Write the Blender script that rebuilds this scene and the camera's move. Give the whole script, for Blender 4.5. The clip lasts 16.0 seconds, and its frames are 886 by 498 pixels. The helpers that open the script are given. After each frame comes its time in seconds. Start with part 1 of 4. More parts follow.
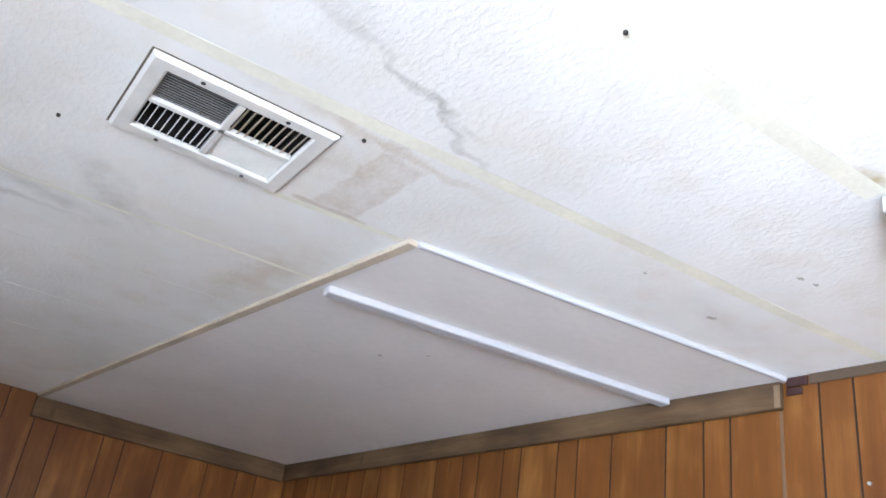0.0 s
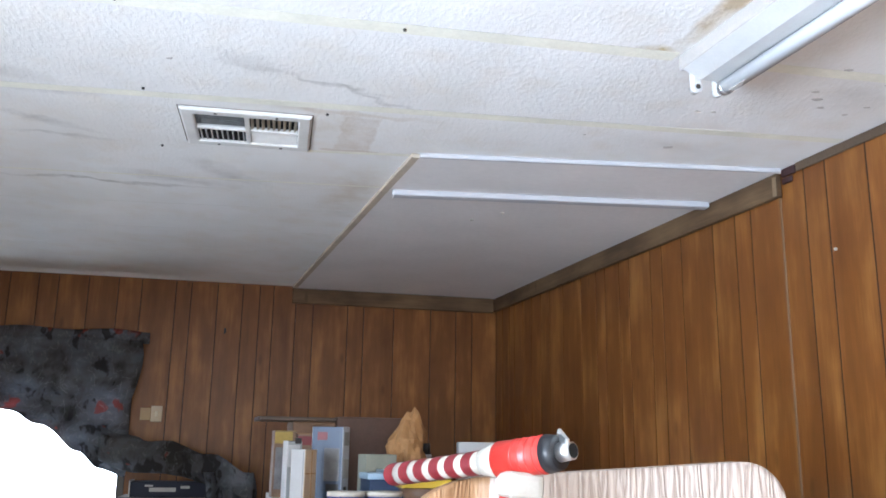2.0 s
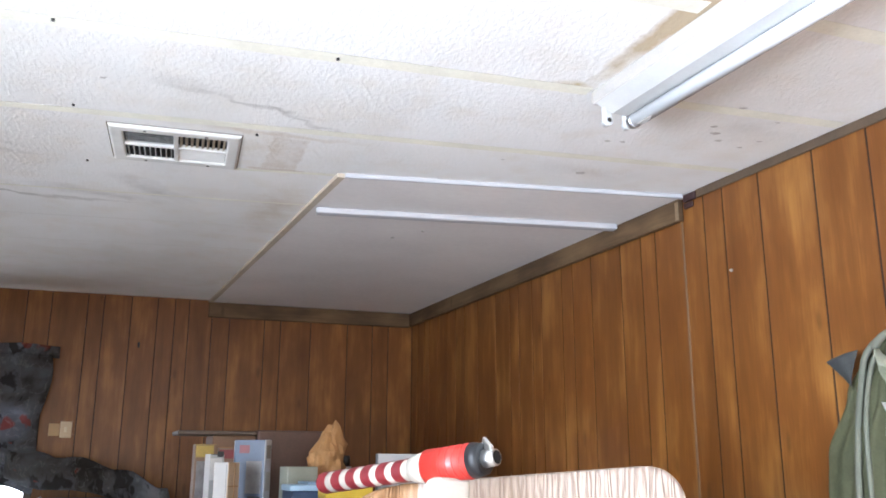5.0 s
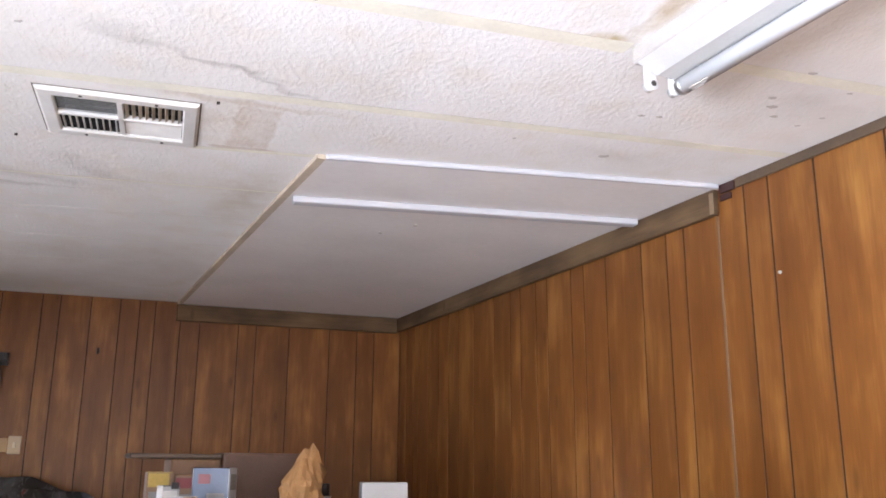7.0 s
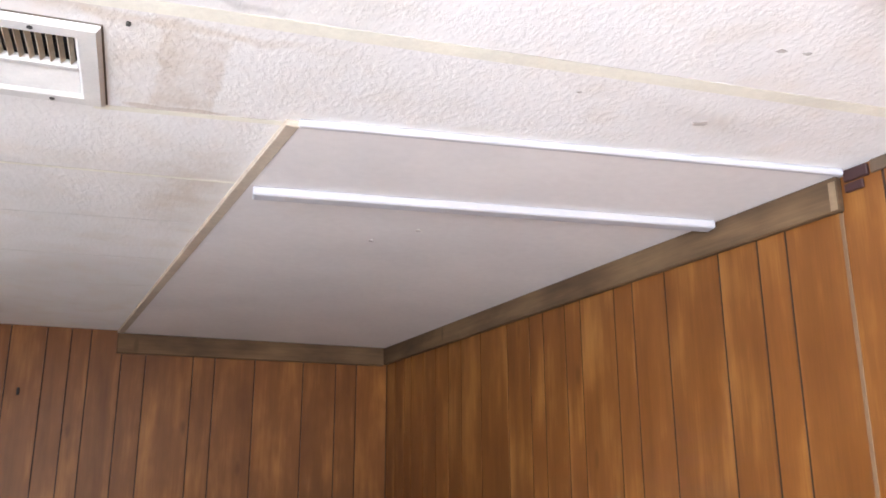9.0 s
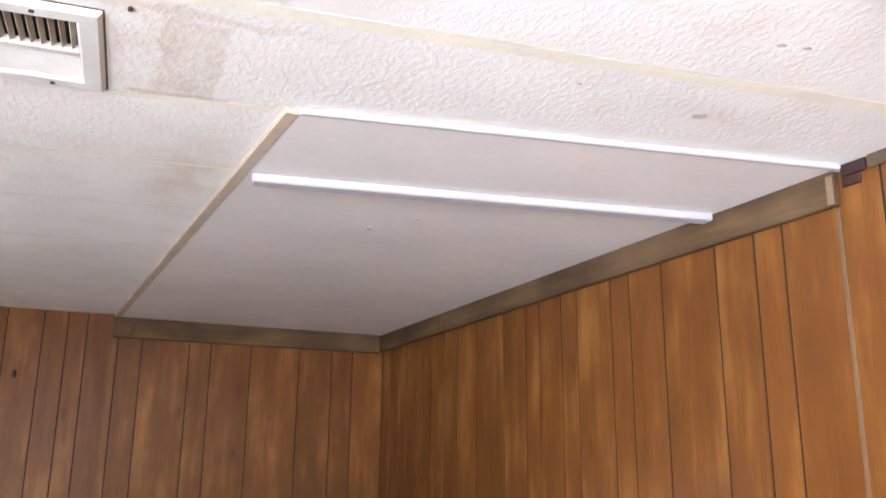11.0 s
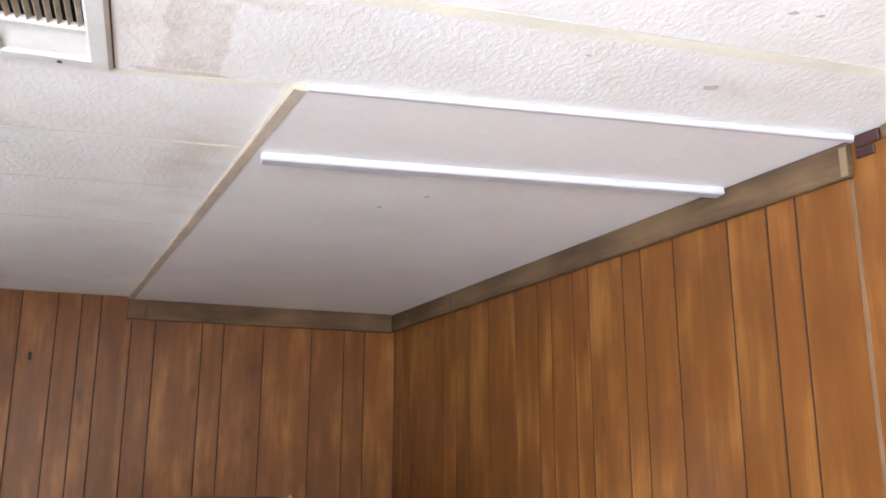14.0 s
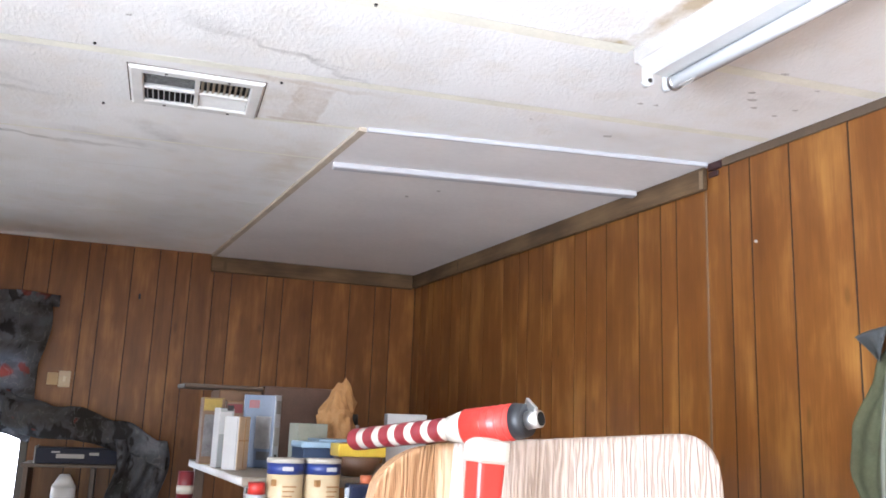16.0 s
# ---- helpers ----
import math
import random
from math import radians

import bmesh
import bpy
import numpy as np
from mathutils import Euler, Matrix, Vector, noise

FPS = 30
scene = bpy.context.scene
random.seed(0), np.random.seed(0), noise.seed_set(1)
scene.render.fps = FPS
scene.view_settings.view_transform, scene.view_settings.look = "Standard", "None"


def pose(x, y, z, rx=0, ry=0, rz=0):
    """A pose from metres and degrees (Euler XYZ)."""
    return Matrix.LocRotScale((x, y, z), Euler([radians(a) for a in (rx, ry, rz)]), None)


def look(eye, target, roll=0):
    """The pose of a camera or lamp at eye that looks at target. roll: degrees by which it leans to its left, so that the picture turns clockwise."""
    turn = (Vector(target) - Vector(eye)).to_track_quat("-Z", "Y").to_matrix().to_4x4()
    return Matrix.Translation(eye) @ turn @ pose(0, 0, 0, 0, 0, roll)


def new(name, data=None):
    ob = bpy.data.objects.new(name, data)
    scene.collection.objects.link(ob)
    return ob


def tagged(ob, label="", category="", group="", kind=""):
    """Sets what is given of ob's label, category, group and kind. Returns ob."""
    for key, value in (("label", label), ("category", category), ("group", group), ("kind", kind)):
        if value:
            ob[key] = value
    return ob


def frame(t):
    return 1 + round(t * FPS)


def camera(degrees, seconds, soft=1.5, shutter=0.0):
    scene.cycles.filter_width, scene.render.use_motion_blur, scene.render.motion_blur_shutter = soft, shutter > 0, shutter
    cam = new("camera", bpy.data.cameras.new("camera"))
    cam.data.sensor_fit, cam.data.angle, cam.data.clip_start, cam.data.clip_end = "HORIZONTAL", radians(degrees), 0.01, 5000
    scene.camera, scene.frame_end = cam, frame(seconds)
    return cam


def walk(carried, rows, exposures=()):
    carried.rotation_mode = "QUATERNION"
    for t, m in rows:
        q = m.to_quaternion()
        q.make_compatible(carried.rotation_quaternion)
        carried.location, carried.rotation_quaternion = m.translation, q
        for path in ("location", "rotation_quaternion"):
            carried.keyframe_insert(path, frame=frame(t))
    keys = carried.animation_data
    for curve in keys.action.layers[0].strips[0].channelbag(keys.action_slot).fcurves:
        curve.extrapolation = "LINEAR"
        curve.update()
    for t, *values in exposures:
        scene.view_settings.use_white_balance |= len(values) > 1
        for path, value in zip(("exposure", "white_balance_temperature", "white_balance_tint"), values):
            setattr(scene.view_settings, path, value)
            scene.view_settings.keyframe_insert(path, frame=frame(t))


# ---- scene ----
LENS = 54.0
ROWS = [
    # seconds, x, y, z, yaw, pitch, roll
    (0, -1.969, -3.472, 1.319, -37.39, 26.71, 8.39),
    (0.5, -1.779, -3.730, 1.320, -27.45, 23.27, 6.84),
    (1, -1.659, -4.040, 1.324, -20.71, 17.98, 4.77),
    (1.5, -1.610, -4.312, 1.330, -15.44, 15.32, 0.53),
    (2, -1.647, -4.421, 1.324, -16.80, 12.86, 0.93),
    (2.5, -1.622, -4.491, 1.323, -19.07, 11.42, 2.04),
    (3, -1.659, -4.507, 1.328, -20.78, 13.69, 0.79),
    (3.5, -1.690, -4.516, 1.323, -22.18, 13.99, 0.79),
    (4, -1.703, -4.513, 1.319, -23.52, 14.06, 0.73),
    (4.5, -1.707, -4.508, 1.316, -22.76, 14.02, 1.15),
    (5, -1.711, -4.500, 1.314, -22.83, 13.81, 0.19),
    (7.5, -1.490, -3.805, 1.461, -24.52, 14.20, 0.62),
    (8, -1.400, -3.503, 1.528, -25.69, 15.56, 0.01),
    (8.5, -1.405, -3.501, 1.528, -25.58, 15.49, -0.20),
    (11, -1.415, -3.506, 1.528, -25.84, 14.68, 0.54),
    (11.5, -1.411, -3.516, 1.522, -25.44, 13.92, 0.91),
    (12, -1.418, -3.510, 1.524, -25.76, 13.93, 0.62),
    (12.5, -1.414, -3.512, 1.523, -25.12, 13.94, 0.71),
    (13, -1.415, -3.508, 1.521, -24.54, 13.90, 0.55),
    (13.5, -1.415, -3.508, 1.520, -24.03, 13.75, 0.61),
    (14, -1.409, -3.501, 1.520, -25.05, 13.44, 0.11),
    (14.5, -1.507, -3.792, 1.454, -24.50, 13.19, 1.16),
    (15, -1.595, -4.116, 1.334, -23.69, 13.86, 1.98),
    (15.5, -1.687, -4.281, 1.319, -23.39, 12.70, 1.83),
    (16, -1.772, -4.419, 1.305, -23.58, 11.58, 2.20),
]
EXPOSURES = [(0.0, 1.70, 5360, 8), (0.5, 1.35, 5260, 7), (1.0, 1.30, 5260, 7), (2.0, 1.36, 5260, 7), (4.0, 1.37, 5360, 7), (5.0, 1.47, 5545, 9), (7.5, 1.64, 5855, 16), (8.5, 1.91, 5865, 15), (11.5, 1.99, 5885, 14), (13.0, 2.01, 5775, 12), (15.0, 2.07, 5715, 11), (16.0, 1.64, 5615, 11)]
cam = camera(LENS, 16.0, soft=1.7)
walk(cam, [(t, pose(x, y, z, 90 + p, 0, yaw) @ pose(0, 0, 0, 0, 0, roll)) for t, x, y, z, yaw, p, roll in ROWS], EXPOSURES)

# ---- light ----
H = 2.13            # ceiling height
END = Matrix.Rotation(radians(-4), 4, "Z")   # the end wall stands a little askew to the long wall
XL, YR = -3.4, -6.2  # left wall, rear wall
world = bpy.data.worlds.new("daylight")
scene.world = world
world.use_nodes = True
wn = world.node_tree.nodes
sky = wn.new("ShaderNodeTexSky")
sky.sky_type, sky.sun_disc = "NISHITA", False
sky.sun_elevation, sky.sun_rotation = radians(29), radians(187)
wn["Background"].inputs["Strength"].default_value = 0.10
world.node_tree.links.new(sky.outputs[0], wn["Background"].inputs["Color"])
sun = new("sun", bpy.data.lights.new("sun", "SUN"))
sun.data.energy, sun.data.angle, sun.data.color = 5.0, radians(0.5), (1.0, 0.95, 0.88)
sun.matrix_basis = look((0, 0, 0), (0.11, 0.87, -0.49))


def window_light(name, m, w, h, watts, color=(0.96, 0.98, 1.0)):
    lamp = new(name, bpy.data.lights.new(name, "AREA"))
    lamp.data.shape, lamp.data.size, lamp.data.size_y = "RECTANGLE", w, h
    lamp.data.energy, lamp.data.color = watts, color
    lamp.matrix_basis = m
    return lamp


# daylight in the openings of the rear, left and end windows
window_light("rear_window_light", look((-1.7, YR + 0.02, 1.0), (-1.2, -3.9, 3.6)), 2.2, 1.3, 16)
window_light("side_window_light", look((XL + 0.02, -4.5, 1.3), (0, -5.9, 2.45)), 1.5, 1.1, 112)
window_light("end_window_light", look((-2.21, 0.22, 1.2), (-2.42, -3, 2.0)), 0.72, 0.9, 4)


# ---- materials ----
def ramp(nt, fac, stops):
    n = nt.nodes.new("ShaderNodeValToRGB")
    while len(n.color_ramp.elements) < len(stops):
        n.color_ramp.elements.new(0.5)
    for e, (p, c) in zip(n.color_ramp.elements, stops):
        e.position, e.color = p, (*c, 1) if len(c) == 3 else c
    nt.links.new(fac, n.inputs[0])
    return n.outputs[0]


def noise_tex(nt, vec, scale, detail=4.0, rough=0.55, stretch=(1, 1, 1)):
    m = nt.nodes.new("ShaderNodeMapping")
    m.inputs["Scale"].default_value = stretch
    nt.links.new(vec, m.inputs["Vector"])
    n = nt.nodes.new("ShaderNodeTexNoise")
    n.inputs["Scale"].default_value, n.inputs["Detail"].default_value, n.inputs["Roughness"].default_value = scale, detail, rough
    nt.links.new(m.outputs[0], n.inputs["Vector"])
    return n.outputs["Fac"]


def mix(nt, fac, a, b, mode="MIX"):
    n = nt.nodes.new("ShaderNodeMix")
    n.data_type, n.blend_type = "RGBA", mode
    for sock, v in ((n.inputs[0], fac), (n.inputs[6], a), (n.inputs[7], b)):
        if isinstance(v, (int, float)):
            sock.default_value = v
        elif isinstance(v, tuple):
            sock.default_value = (*v, 1)
        else:
            nt.links.new(v, sock)
    return n.outputs[2]


def calc(nt, op, a, b=0.0, clamp=False):
    n = nt.nodes.new("ShaderNodeMath")
    n.operation, n.use_clamp = op, clamp
    for sock, v in ((n.inputs[0], a), (n.inputs[1], b)):
        if isinstance(v, (int, float)):
            sock.default_value = v
        else:
            nt.links.new(v, sock)
    return n.outputs[0]


def fresh(name, rough=0.6, metal=0.0):
    m = bpy.data.materials.new(name)
    m.use_nodes = True
    b = m.node_tree.nodes["Principled BSDF"]
    b.inputs["Roughness"].default_value, b.inputs["Metallic"].default_value = rough, metal
    co = m.node_tree.nodes.new("ShaderNodeTexCoord").outputs["Object"]
    return m, m.node_tree, b, co


def bump(nt, b, height, strength, dist):
    n = nt.nodes.new("ShaderNodeBump")
    n.inputs["Strength"].default_value, n.inputs["Distance"].default_value = strength, dist
    nt.links.new(height, n.inputs["Height"])
    nt.links.new(n.outputs[0], b.inputs["Normal"])


def plain(name, color, rough=0.6, metal=0.0, vary=0.25, scale=9.0, bumpy=0.15):
    """A surface of one colour with blotches, fine grain and slight relief."""
    m, nt, b, co = fresh(name, rough, metal)
    big, small = noise_tex(nt, co, scale, 3), noise_tex(nt, co, scale * 14, 3)
    f = calc(nt, "ADD", calc(nt, "MULTIPLY", big, 0.65), calc(nt, "MULTIPLY", small, 0.35))
    lo, hi = tuple(c * (1 - vary) for c in color), tuple(min(1, c * (1 + vary * 0.6)) for c in color)
    nt.links.new(ramp(nt, f, [(0.3, lo), (0.7, hi)]), b.inputs["Base Color"])
    bump(nt, b, small, bumpy, 0.002)
    return m


def panel_wood(name, dark, mid, light, rough=0.42, along=2):
    m, nt, b, co = fresh(name, rough)
    info = nt.nodes.new("ShaderNodeObjectInfo").outputs["Random"]
    shift = nt.nodes.new("ShaderNodeVectorMath")
    shift.operation = "ADD"
    nt.links.new(co, shift.inputs[0])
    comb = nt.nodes.new("ShaderNodeCombineXYZ")
    nt.links.new(calc(nt, "MULTIPLY", info, 37.0), comb.inputs[2])
    nt.links.new(calc(nt, "MULTIPLY", info, 11.0), comb.inputs[0])
    nt.links.new(comb.outputs[0], shift.inputs[1])
    v = shift.outputs[0]
    def stretched(across, length):
        return tuple(length if k == along else across for k in range(3))

    grain = noise_tex(nt, v, 5, 5, 0.6, stretched(5, 0.5))
    fine = noise_tex(nt, v, 60, 3, 0.6, stretched(4, 0.12))
    wide = noise_tex(nt, v, 3.5, 3, 0.55, stretched(2.0, 0.9))
    f = calc(nt, "ADD", calc(nt, "MULTIPLY", grain, 0.38), calc(nt, "ADD", calc(nt, "MULTIPLY", fine, 0.10), calc(nt, "MULTIPLY", wide, 0.52)))
    col = ramp(nt, f, [(0.34, dark), (0.5, mid), (0.68, light)])
    b.inputs["Specular IOR Level"].default_value = 0.32
    vor = nt.nodes.new("ShaderNodeTexVoronoi")
    vor.voronoi_dimensions = "2D"
    vor.inputs["Scale"].default_value = 1.9
    mp = nt.nodes.new("ShaderNodeMapping")
    mp.inputs["Scale"].default_value = (2.2, 0.8, 1)
    sep = nt.nodes.new("ShaderNodeSeparateXYZ")
    nt.links.new(v, sep.inputs[0])
    flat = nt.nodes.new("ShaderNodeCombineXYZ")
    nt.links.new(calc(nt, "ADD", sep.outputs[0], sep.outputs[1]), flat.inputs[0])
    nt.links.new(sep.outputs[2], flat.inputs[1])
    nt.links.new(flat.outputs[0], mp.inputs["Vector"])
    nt.links.new(mp.outputs[0], vor.inputs["Vector"])
    knot = ramp(nt, vor.outputs["Distance"], [(0.018, (1, 1, 1)), (0.055, (0, 0, 0))])
    col = mix(nt, calc(nt, "MULTIPLY", knot, 0.38), col, tuple(c * 0.35 for c in dark))
    tint = ramp(nt, info, [(0, (0.90, 0.88, 0.86)), (1, (1.07, 1.06, 1.04))])
    nt.links.new(mix(nt, 1.0, col, tint, "MULTIPLY"), b.inputs["Base Color"])
    bump(nt, b, fine, 0.12, 0.001)
    return m


def ellipse(nt, co, cx, cy, rx, ry, deg, wobble=0.35, scale=7.0, square=False):
    """Distance from a stain's middle, 1 at its wavering rim."""
    mp = nt.nodes.new("ShaderNodeMapping")
    mp.vector_type = "TEXTURE"
    mp.inputs["Location"].default_value = (cx, cy, 0)
    mp.inputs["Rotation"].default_value = (0, 0, radians(deg))
    mp.inputs["Scale"].default_value = (rx, ry, 50)
    nt.links.new(co, mp.inputs["Vector"])
    ln = nt.nodes.new("ShaderNodeVectorMath")
    ln.operation = "LENGTH"
    nt.links.new(mp.outputs[0], ln.inputs[0])
    far = ln.outputs["Value"]
    if square:
        sp = nt.nodes.new("ShaderNodeSeparateXYZ")
        nt.links.new(mp.outputs[0], sp.inputs[0])
        far = calc(nt, "MAXIMUM", calc(nt, "ABSOLUTE", sp.outputs[0]), calc(nt, "ABSOLUTE", sp.outputs[1]))
    w = calc(nt, "MULTIPLY", calc(nt, "SUBTRACT", noise_tex(nt, co, scale * 3, 5, 0.6), 0.5), wobble)
    return calc(nt, "ADD", far, w)


def warped(nt, co, scale, amount):
    """Coordinates pushed about by noise, for stains with wandering outlines."""
    n = nt.nodes.new("ShaderNodeTexNoise")
    n.inputs["Scale"].default_value, n.inputs["Detail"].default_value = scale, 4.0
    nt.links.new(co, n.inputs["Vector"])
    a = nt.nodes.new("ShaderNodeVectorMath")
    a.operation = "SUBTRACT"
    nt.links.new(n.outputs["Color"], a.inputs[0])
    a.inputs[1].default_value = (0.5, 0.5, 0.5)
    m = nt.nodes.new("ShaderNodeVectorMath")
    m.operation = "MULTIPLY_ADD"
    nt.links.new(a.outputs[0], m.inputs[0])
    m.inputs[1].default_value = (amount, amount, 0)
    nt.links.new(co, m.inputs[2])
    return m.outputs[0]


def ceiling_paint(name, stains):
    m, nt, b, co = fresh(name, 0.75)
    tex = noise_tex(nt, co, 85, 4, 0.62, (1.0, 0.6, 1.0))
    big, mid = noise_tex(nt, co, 1.6, 3), noise_tex(nt, co, 9, 4)
    col = ramp(nt, big, [(0.3, (0.72, 0.70, 0.665)), (0.62, (0.84, 0.835, 0.82))])
    col = mix(nt, calc(nt, "MULTIPLY", ramp(nt, mid, [(0.5, (0, 0, 0)), (0.75, (1, 1, 1))]), 0.24), col, (0.64, 0.545, 0.40))
    wob = warped(nt, warped(nt, co, 5.0, 0.15), 24.0, 0.045)
    patchy = ramp(nt, noise_tex(nt, co, 16, 5, 0.65), [(0.32, (0.3, 0.3, 0.3)), (0.6, (1, 1, 1))])
    near = warped(nt, co, 18.0, 0.03)
    for cx, cy, rx, ry, deg, color, amount, kind in stains:
        d = ellipse(nt, near if kind in ("edge", "band") else wob, cx, cy, rx, ry, deg, square=kind == "edge")
        if kind == "ring":
            f = ramp(nt, d, [(0.4, (0, 0, 0)), (0.85, (0.3, 0.3, 0.3)), (0.96, (1, 1, 1)), (1.0, (0, 0, 0))])
        elif kind == "band":
            f = ramp(nt, d, [(0.75, (1, 1, 1)), (1.0, (0, 0, 0))])
        elif kind == "edge":
            f = ramp(nt, d, [(0.0, (0.5, 0.5, 0.5)), (0.85, (1, 1, 1)), (1.0, (0, 0, 0))])
        else:
            f = ramp(nt, d, [(0.15, (1, 1, 1)), (1.0, (0, 0, 0))])
        col = mix(nt, calc(nt, "MULTIPLY", f, amount if kind == "band" else calc(nt, "MULTIPLY", patchy, amount)), col, color)
    nt.links.new(col, b.inputs["Base Color"])
    h = calc(nt, "ADD", ramp(nt, tex, [(0.45, (0, 0, 0)), (0.6, (1, 1, 1))]), calc(nt, "MULTIPLY", noise_tex(nt, co, 2.2, 2), 3.0))
    bump(nt, b, h, 0.25, 0.0022)
    return m


TAN, GREY, BROWN = (0.50, 0.40, 0.27), (0.42, 0.40, 0.37), (0.40, 0.29, 0.18)
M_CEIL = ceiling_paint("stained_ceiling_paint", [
    (-1.238, -2.26, 0.05, 0.135, -4, BROWN, 0.42, "edge"),
    (-1.3, -2.275, 0.10, 0.14, -8, TAN, 0.40, "blot"),
    (-1.232, -2.125, 0.09, 0.014, -8, BROWN, 0.45, "band"),
    (-1.375, -2.569, 0.20, 0.016, 8, GREY, 0.85, "blot"),
    (-1.246, -2.534, 0.16, 0.012, 22, GREY, 0.75, "blot"),
    (-1.549, -2.616, 0.11, 0.05, 15, GREY, 0.40, "blot"),
    (-1.937, -1.593, 0.42, 0.022, -3, GREY, 0.9, "blot"),
    (-1.555, -1.788, 0.20, 0.07, 40, GREY, 0.55, "blot"),
    (-1.681, -1.686, 0.24, 0.05, 10, GREY, 0.45, "blot"),
    (-2.004, -2.308, 0.20, 0.03, -8, GREY, 0.6, "blot"),
    (-2.02, -2.111, 0.18, 0.03, 16, GREY, 0.55, "blot"),
    (-1.994, -2.002, 0.20, 0.02, -4, GREY, 0.5, "blot"),
    (-2.12, -2.422, 0.20, 0.05, 20, GREY, 0.4, "blot"),
    (-1.136, -1.718, 0.12, 0.34, 0, TAN, 0.45, "blot"),
    (-1.24, -1.803, 0.25, 0.12, 0, TAN, 0.25, "blot"),
    (-1.33, -2.41, 0.30, 0.028, -5, TAN, 0.6, "blot"),
    # smooth tan-brown band along the left of the lamp housing
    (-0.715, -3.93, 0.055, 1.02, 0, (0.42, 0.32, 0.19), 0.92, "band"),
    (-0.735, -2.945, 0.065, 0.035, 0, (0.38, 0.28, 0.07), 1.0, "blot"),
    (-0.212, -2.896, 0.16, 0.10, 20, GREY, 0.3, "blot"),
    (-0.37, -2.477, 0.25, 0.06, 0, GREY, 0.18, "blot"),
])
M_PATCH = plain("new_white_ceiling_board", (0.79, 0.765, 0.752), 0.6, 0, 0.09, 3.0, 0.08)
M_WHITE_TRIM = plain("fresh_white_trim_paint", (0.50, 0.50, 0.525), 0.6, 0, 0.05, 6.0, 0.05)
M_TAPE = plain("yellowed_seam_tape", (0.805, 0.785, 0.675), 0.65, 0, 0.14, 8.0, 0.3)
M_SEAM = plain("pale_seam_ridge", (0.75, 0.74, 0.705), 0.65, 0, 0.1, 8.0, 0.2)
M_TAN_TRIM = plain("tan_batten", (0.56, 0.48, 0.375), 0.6, 0, 0.3, 7.0, 0.2)
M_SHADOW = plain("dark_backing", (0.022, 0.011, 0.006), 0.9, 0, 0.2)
M_WOOD = panel_wood("honey_wood_panelling", (0.106, 0.037, 0.0078), (0.157, 0.0595, 0.0125), (0.29, 0.136, 0.033), 0.40)
BOARD = ((0.034, 0.020, 0.010), (0.092, 0.056, 0.028), (0.185, 0.118, 0.058), 0.7)
M_BOARD = panel_wood("weathered_trim_board", *BOARD, along=1)
M_BOARD_END = panel_wood("weathered_end_board", *BOARD, along=0)
M_BATTEN = plain("grey_wall_batten", (0.15, 0.085, 0.04), 0.85, 0, 0.2)
M_WALL = plain("tan_plain_wall", (0.42, 0.30, 0.17), 0.7, 0, 0.2)
M_FLOOR = plain("worn_beige_carpet", (0.25, 0.222, 0.195), 0.95, 0, 0.35, 6.0, 0.5)
M_ENAMEL = plain("white_enamel", (0.56, 0.56, 0.55), 0.35, 0, 0.1, 12.0, 0.05)
M_ENAMEL_SHADED = plain("shaded_enamel_side", (0.40, 0.375, 0.35), 0.5, 0, 0.18, 12.0, 0.05)
M_VENT = plain("white_painted_vent", (0.68, 0.67, 0.64), 0.45, 0, 0.14, 16.0, 0.1)
M_VENT_DIRTY = plain("dusty_tan_slat", (0.50, 0.44, 0.34), 0.7, 0, 0.3, 30.0, 0.2)
M_VENT_SHADED = plain("shaded_grey_slat", (0.2, 0.195, 0.185), 0.7, 0, 0.25, 30.0, 0.2)
M_DUCT = plain("dark_duct", (0.02, 0.018, 0.016), 0.9, 0, 0.3)
M_SCREW = plain("dark_screw", (0.06, 0.055, 0.05), 0.5, 0.6, 0.2)
M_MARK = plain("grey_scuff", (0.52, 0.49, 0.46), 0.8, 0, 0.3, 40.0)
M_TUBE = plain("white_tube_glass", (0.66, 0.68, 0.70), 0.15, 0, 0.03)
M_METAL = plain("bright_metal", (0.62, 0.62, 0.61), 0.4, 1.0, 0.1)
M_BLACK = plain("black_plastic", (0.010, 0.010, 0.012), 0.5, 0, 0.2)
M_RED = plain("red_tape", (0.42, 0.028, 0.02), 0.4, 0, 0.18, 12.0, 0.15)
M_DARKRED = plain("dark_red_tape", (0.125, 0.009, 0.013), 0.45, 0, 0.2, 12.0, 0.15)
M_CREAM = plain("white_cloth_tape", (0.37, 0.34, 0.29), 0.6, 0, 0.12, 12.0, 0.15)


# ---- geometry helpers ----
def mesh_of(name, bm, mats):
    me = bpy.data.meshes.new(name)
    bm.to_mesh(me)
    bm.free()
    for m in mats if isinstance(mats, (list, tuple)) else [mats]:
        me.materials.append(m)
    return me


def part(name, bm, material, parent, label=""):
    ob = new(name, mesh_of(name, bm, material))
    ob.parent = parent
    return tagged(ob, label)


def thing(name, label, category, at=(0, 0, 0), rz=0, group="", kind=""):
    ob = new(name)
    ob.empty_display_size = 0.05
    ob.matrix_basis = pose(*at, 0, 0, rz)
    return tagged(ob, label, category, group, kind)


def solid(name, bm, material, label, category, group="", kind="", m=None):
    ob = new(name, mesh_of(name, bm, material))
    if m is not None:
        ob.matrix_basis = m
    return tagged(ob, label, category, group, kind)


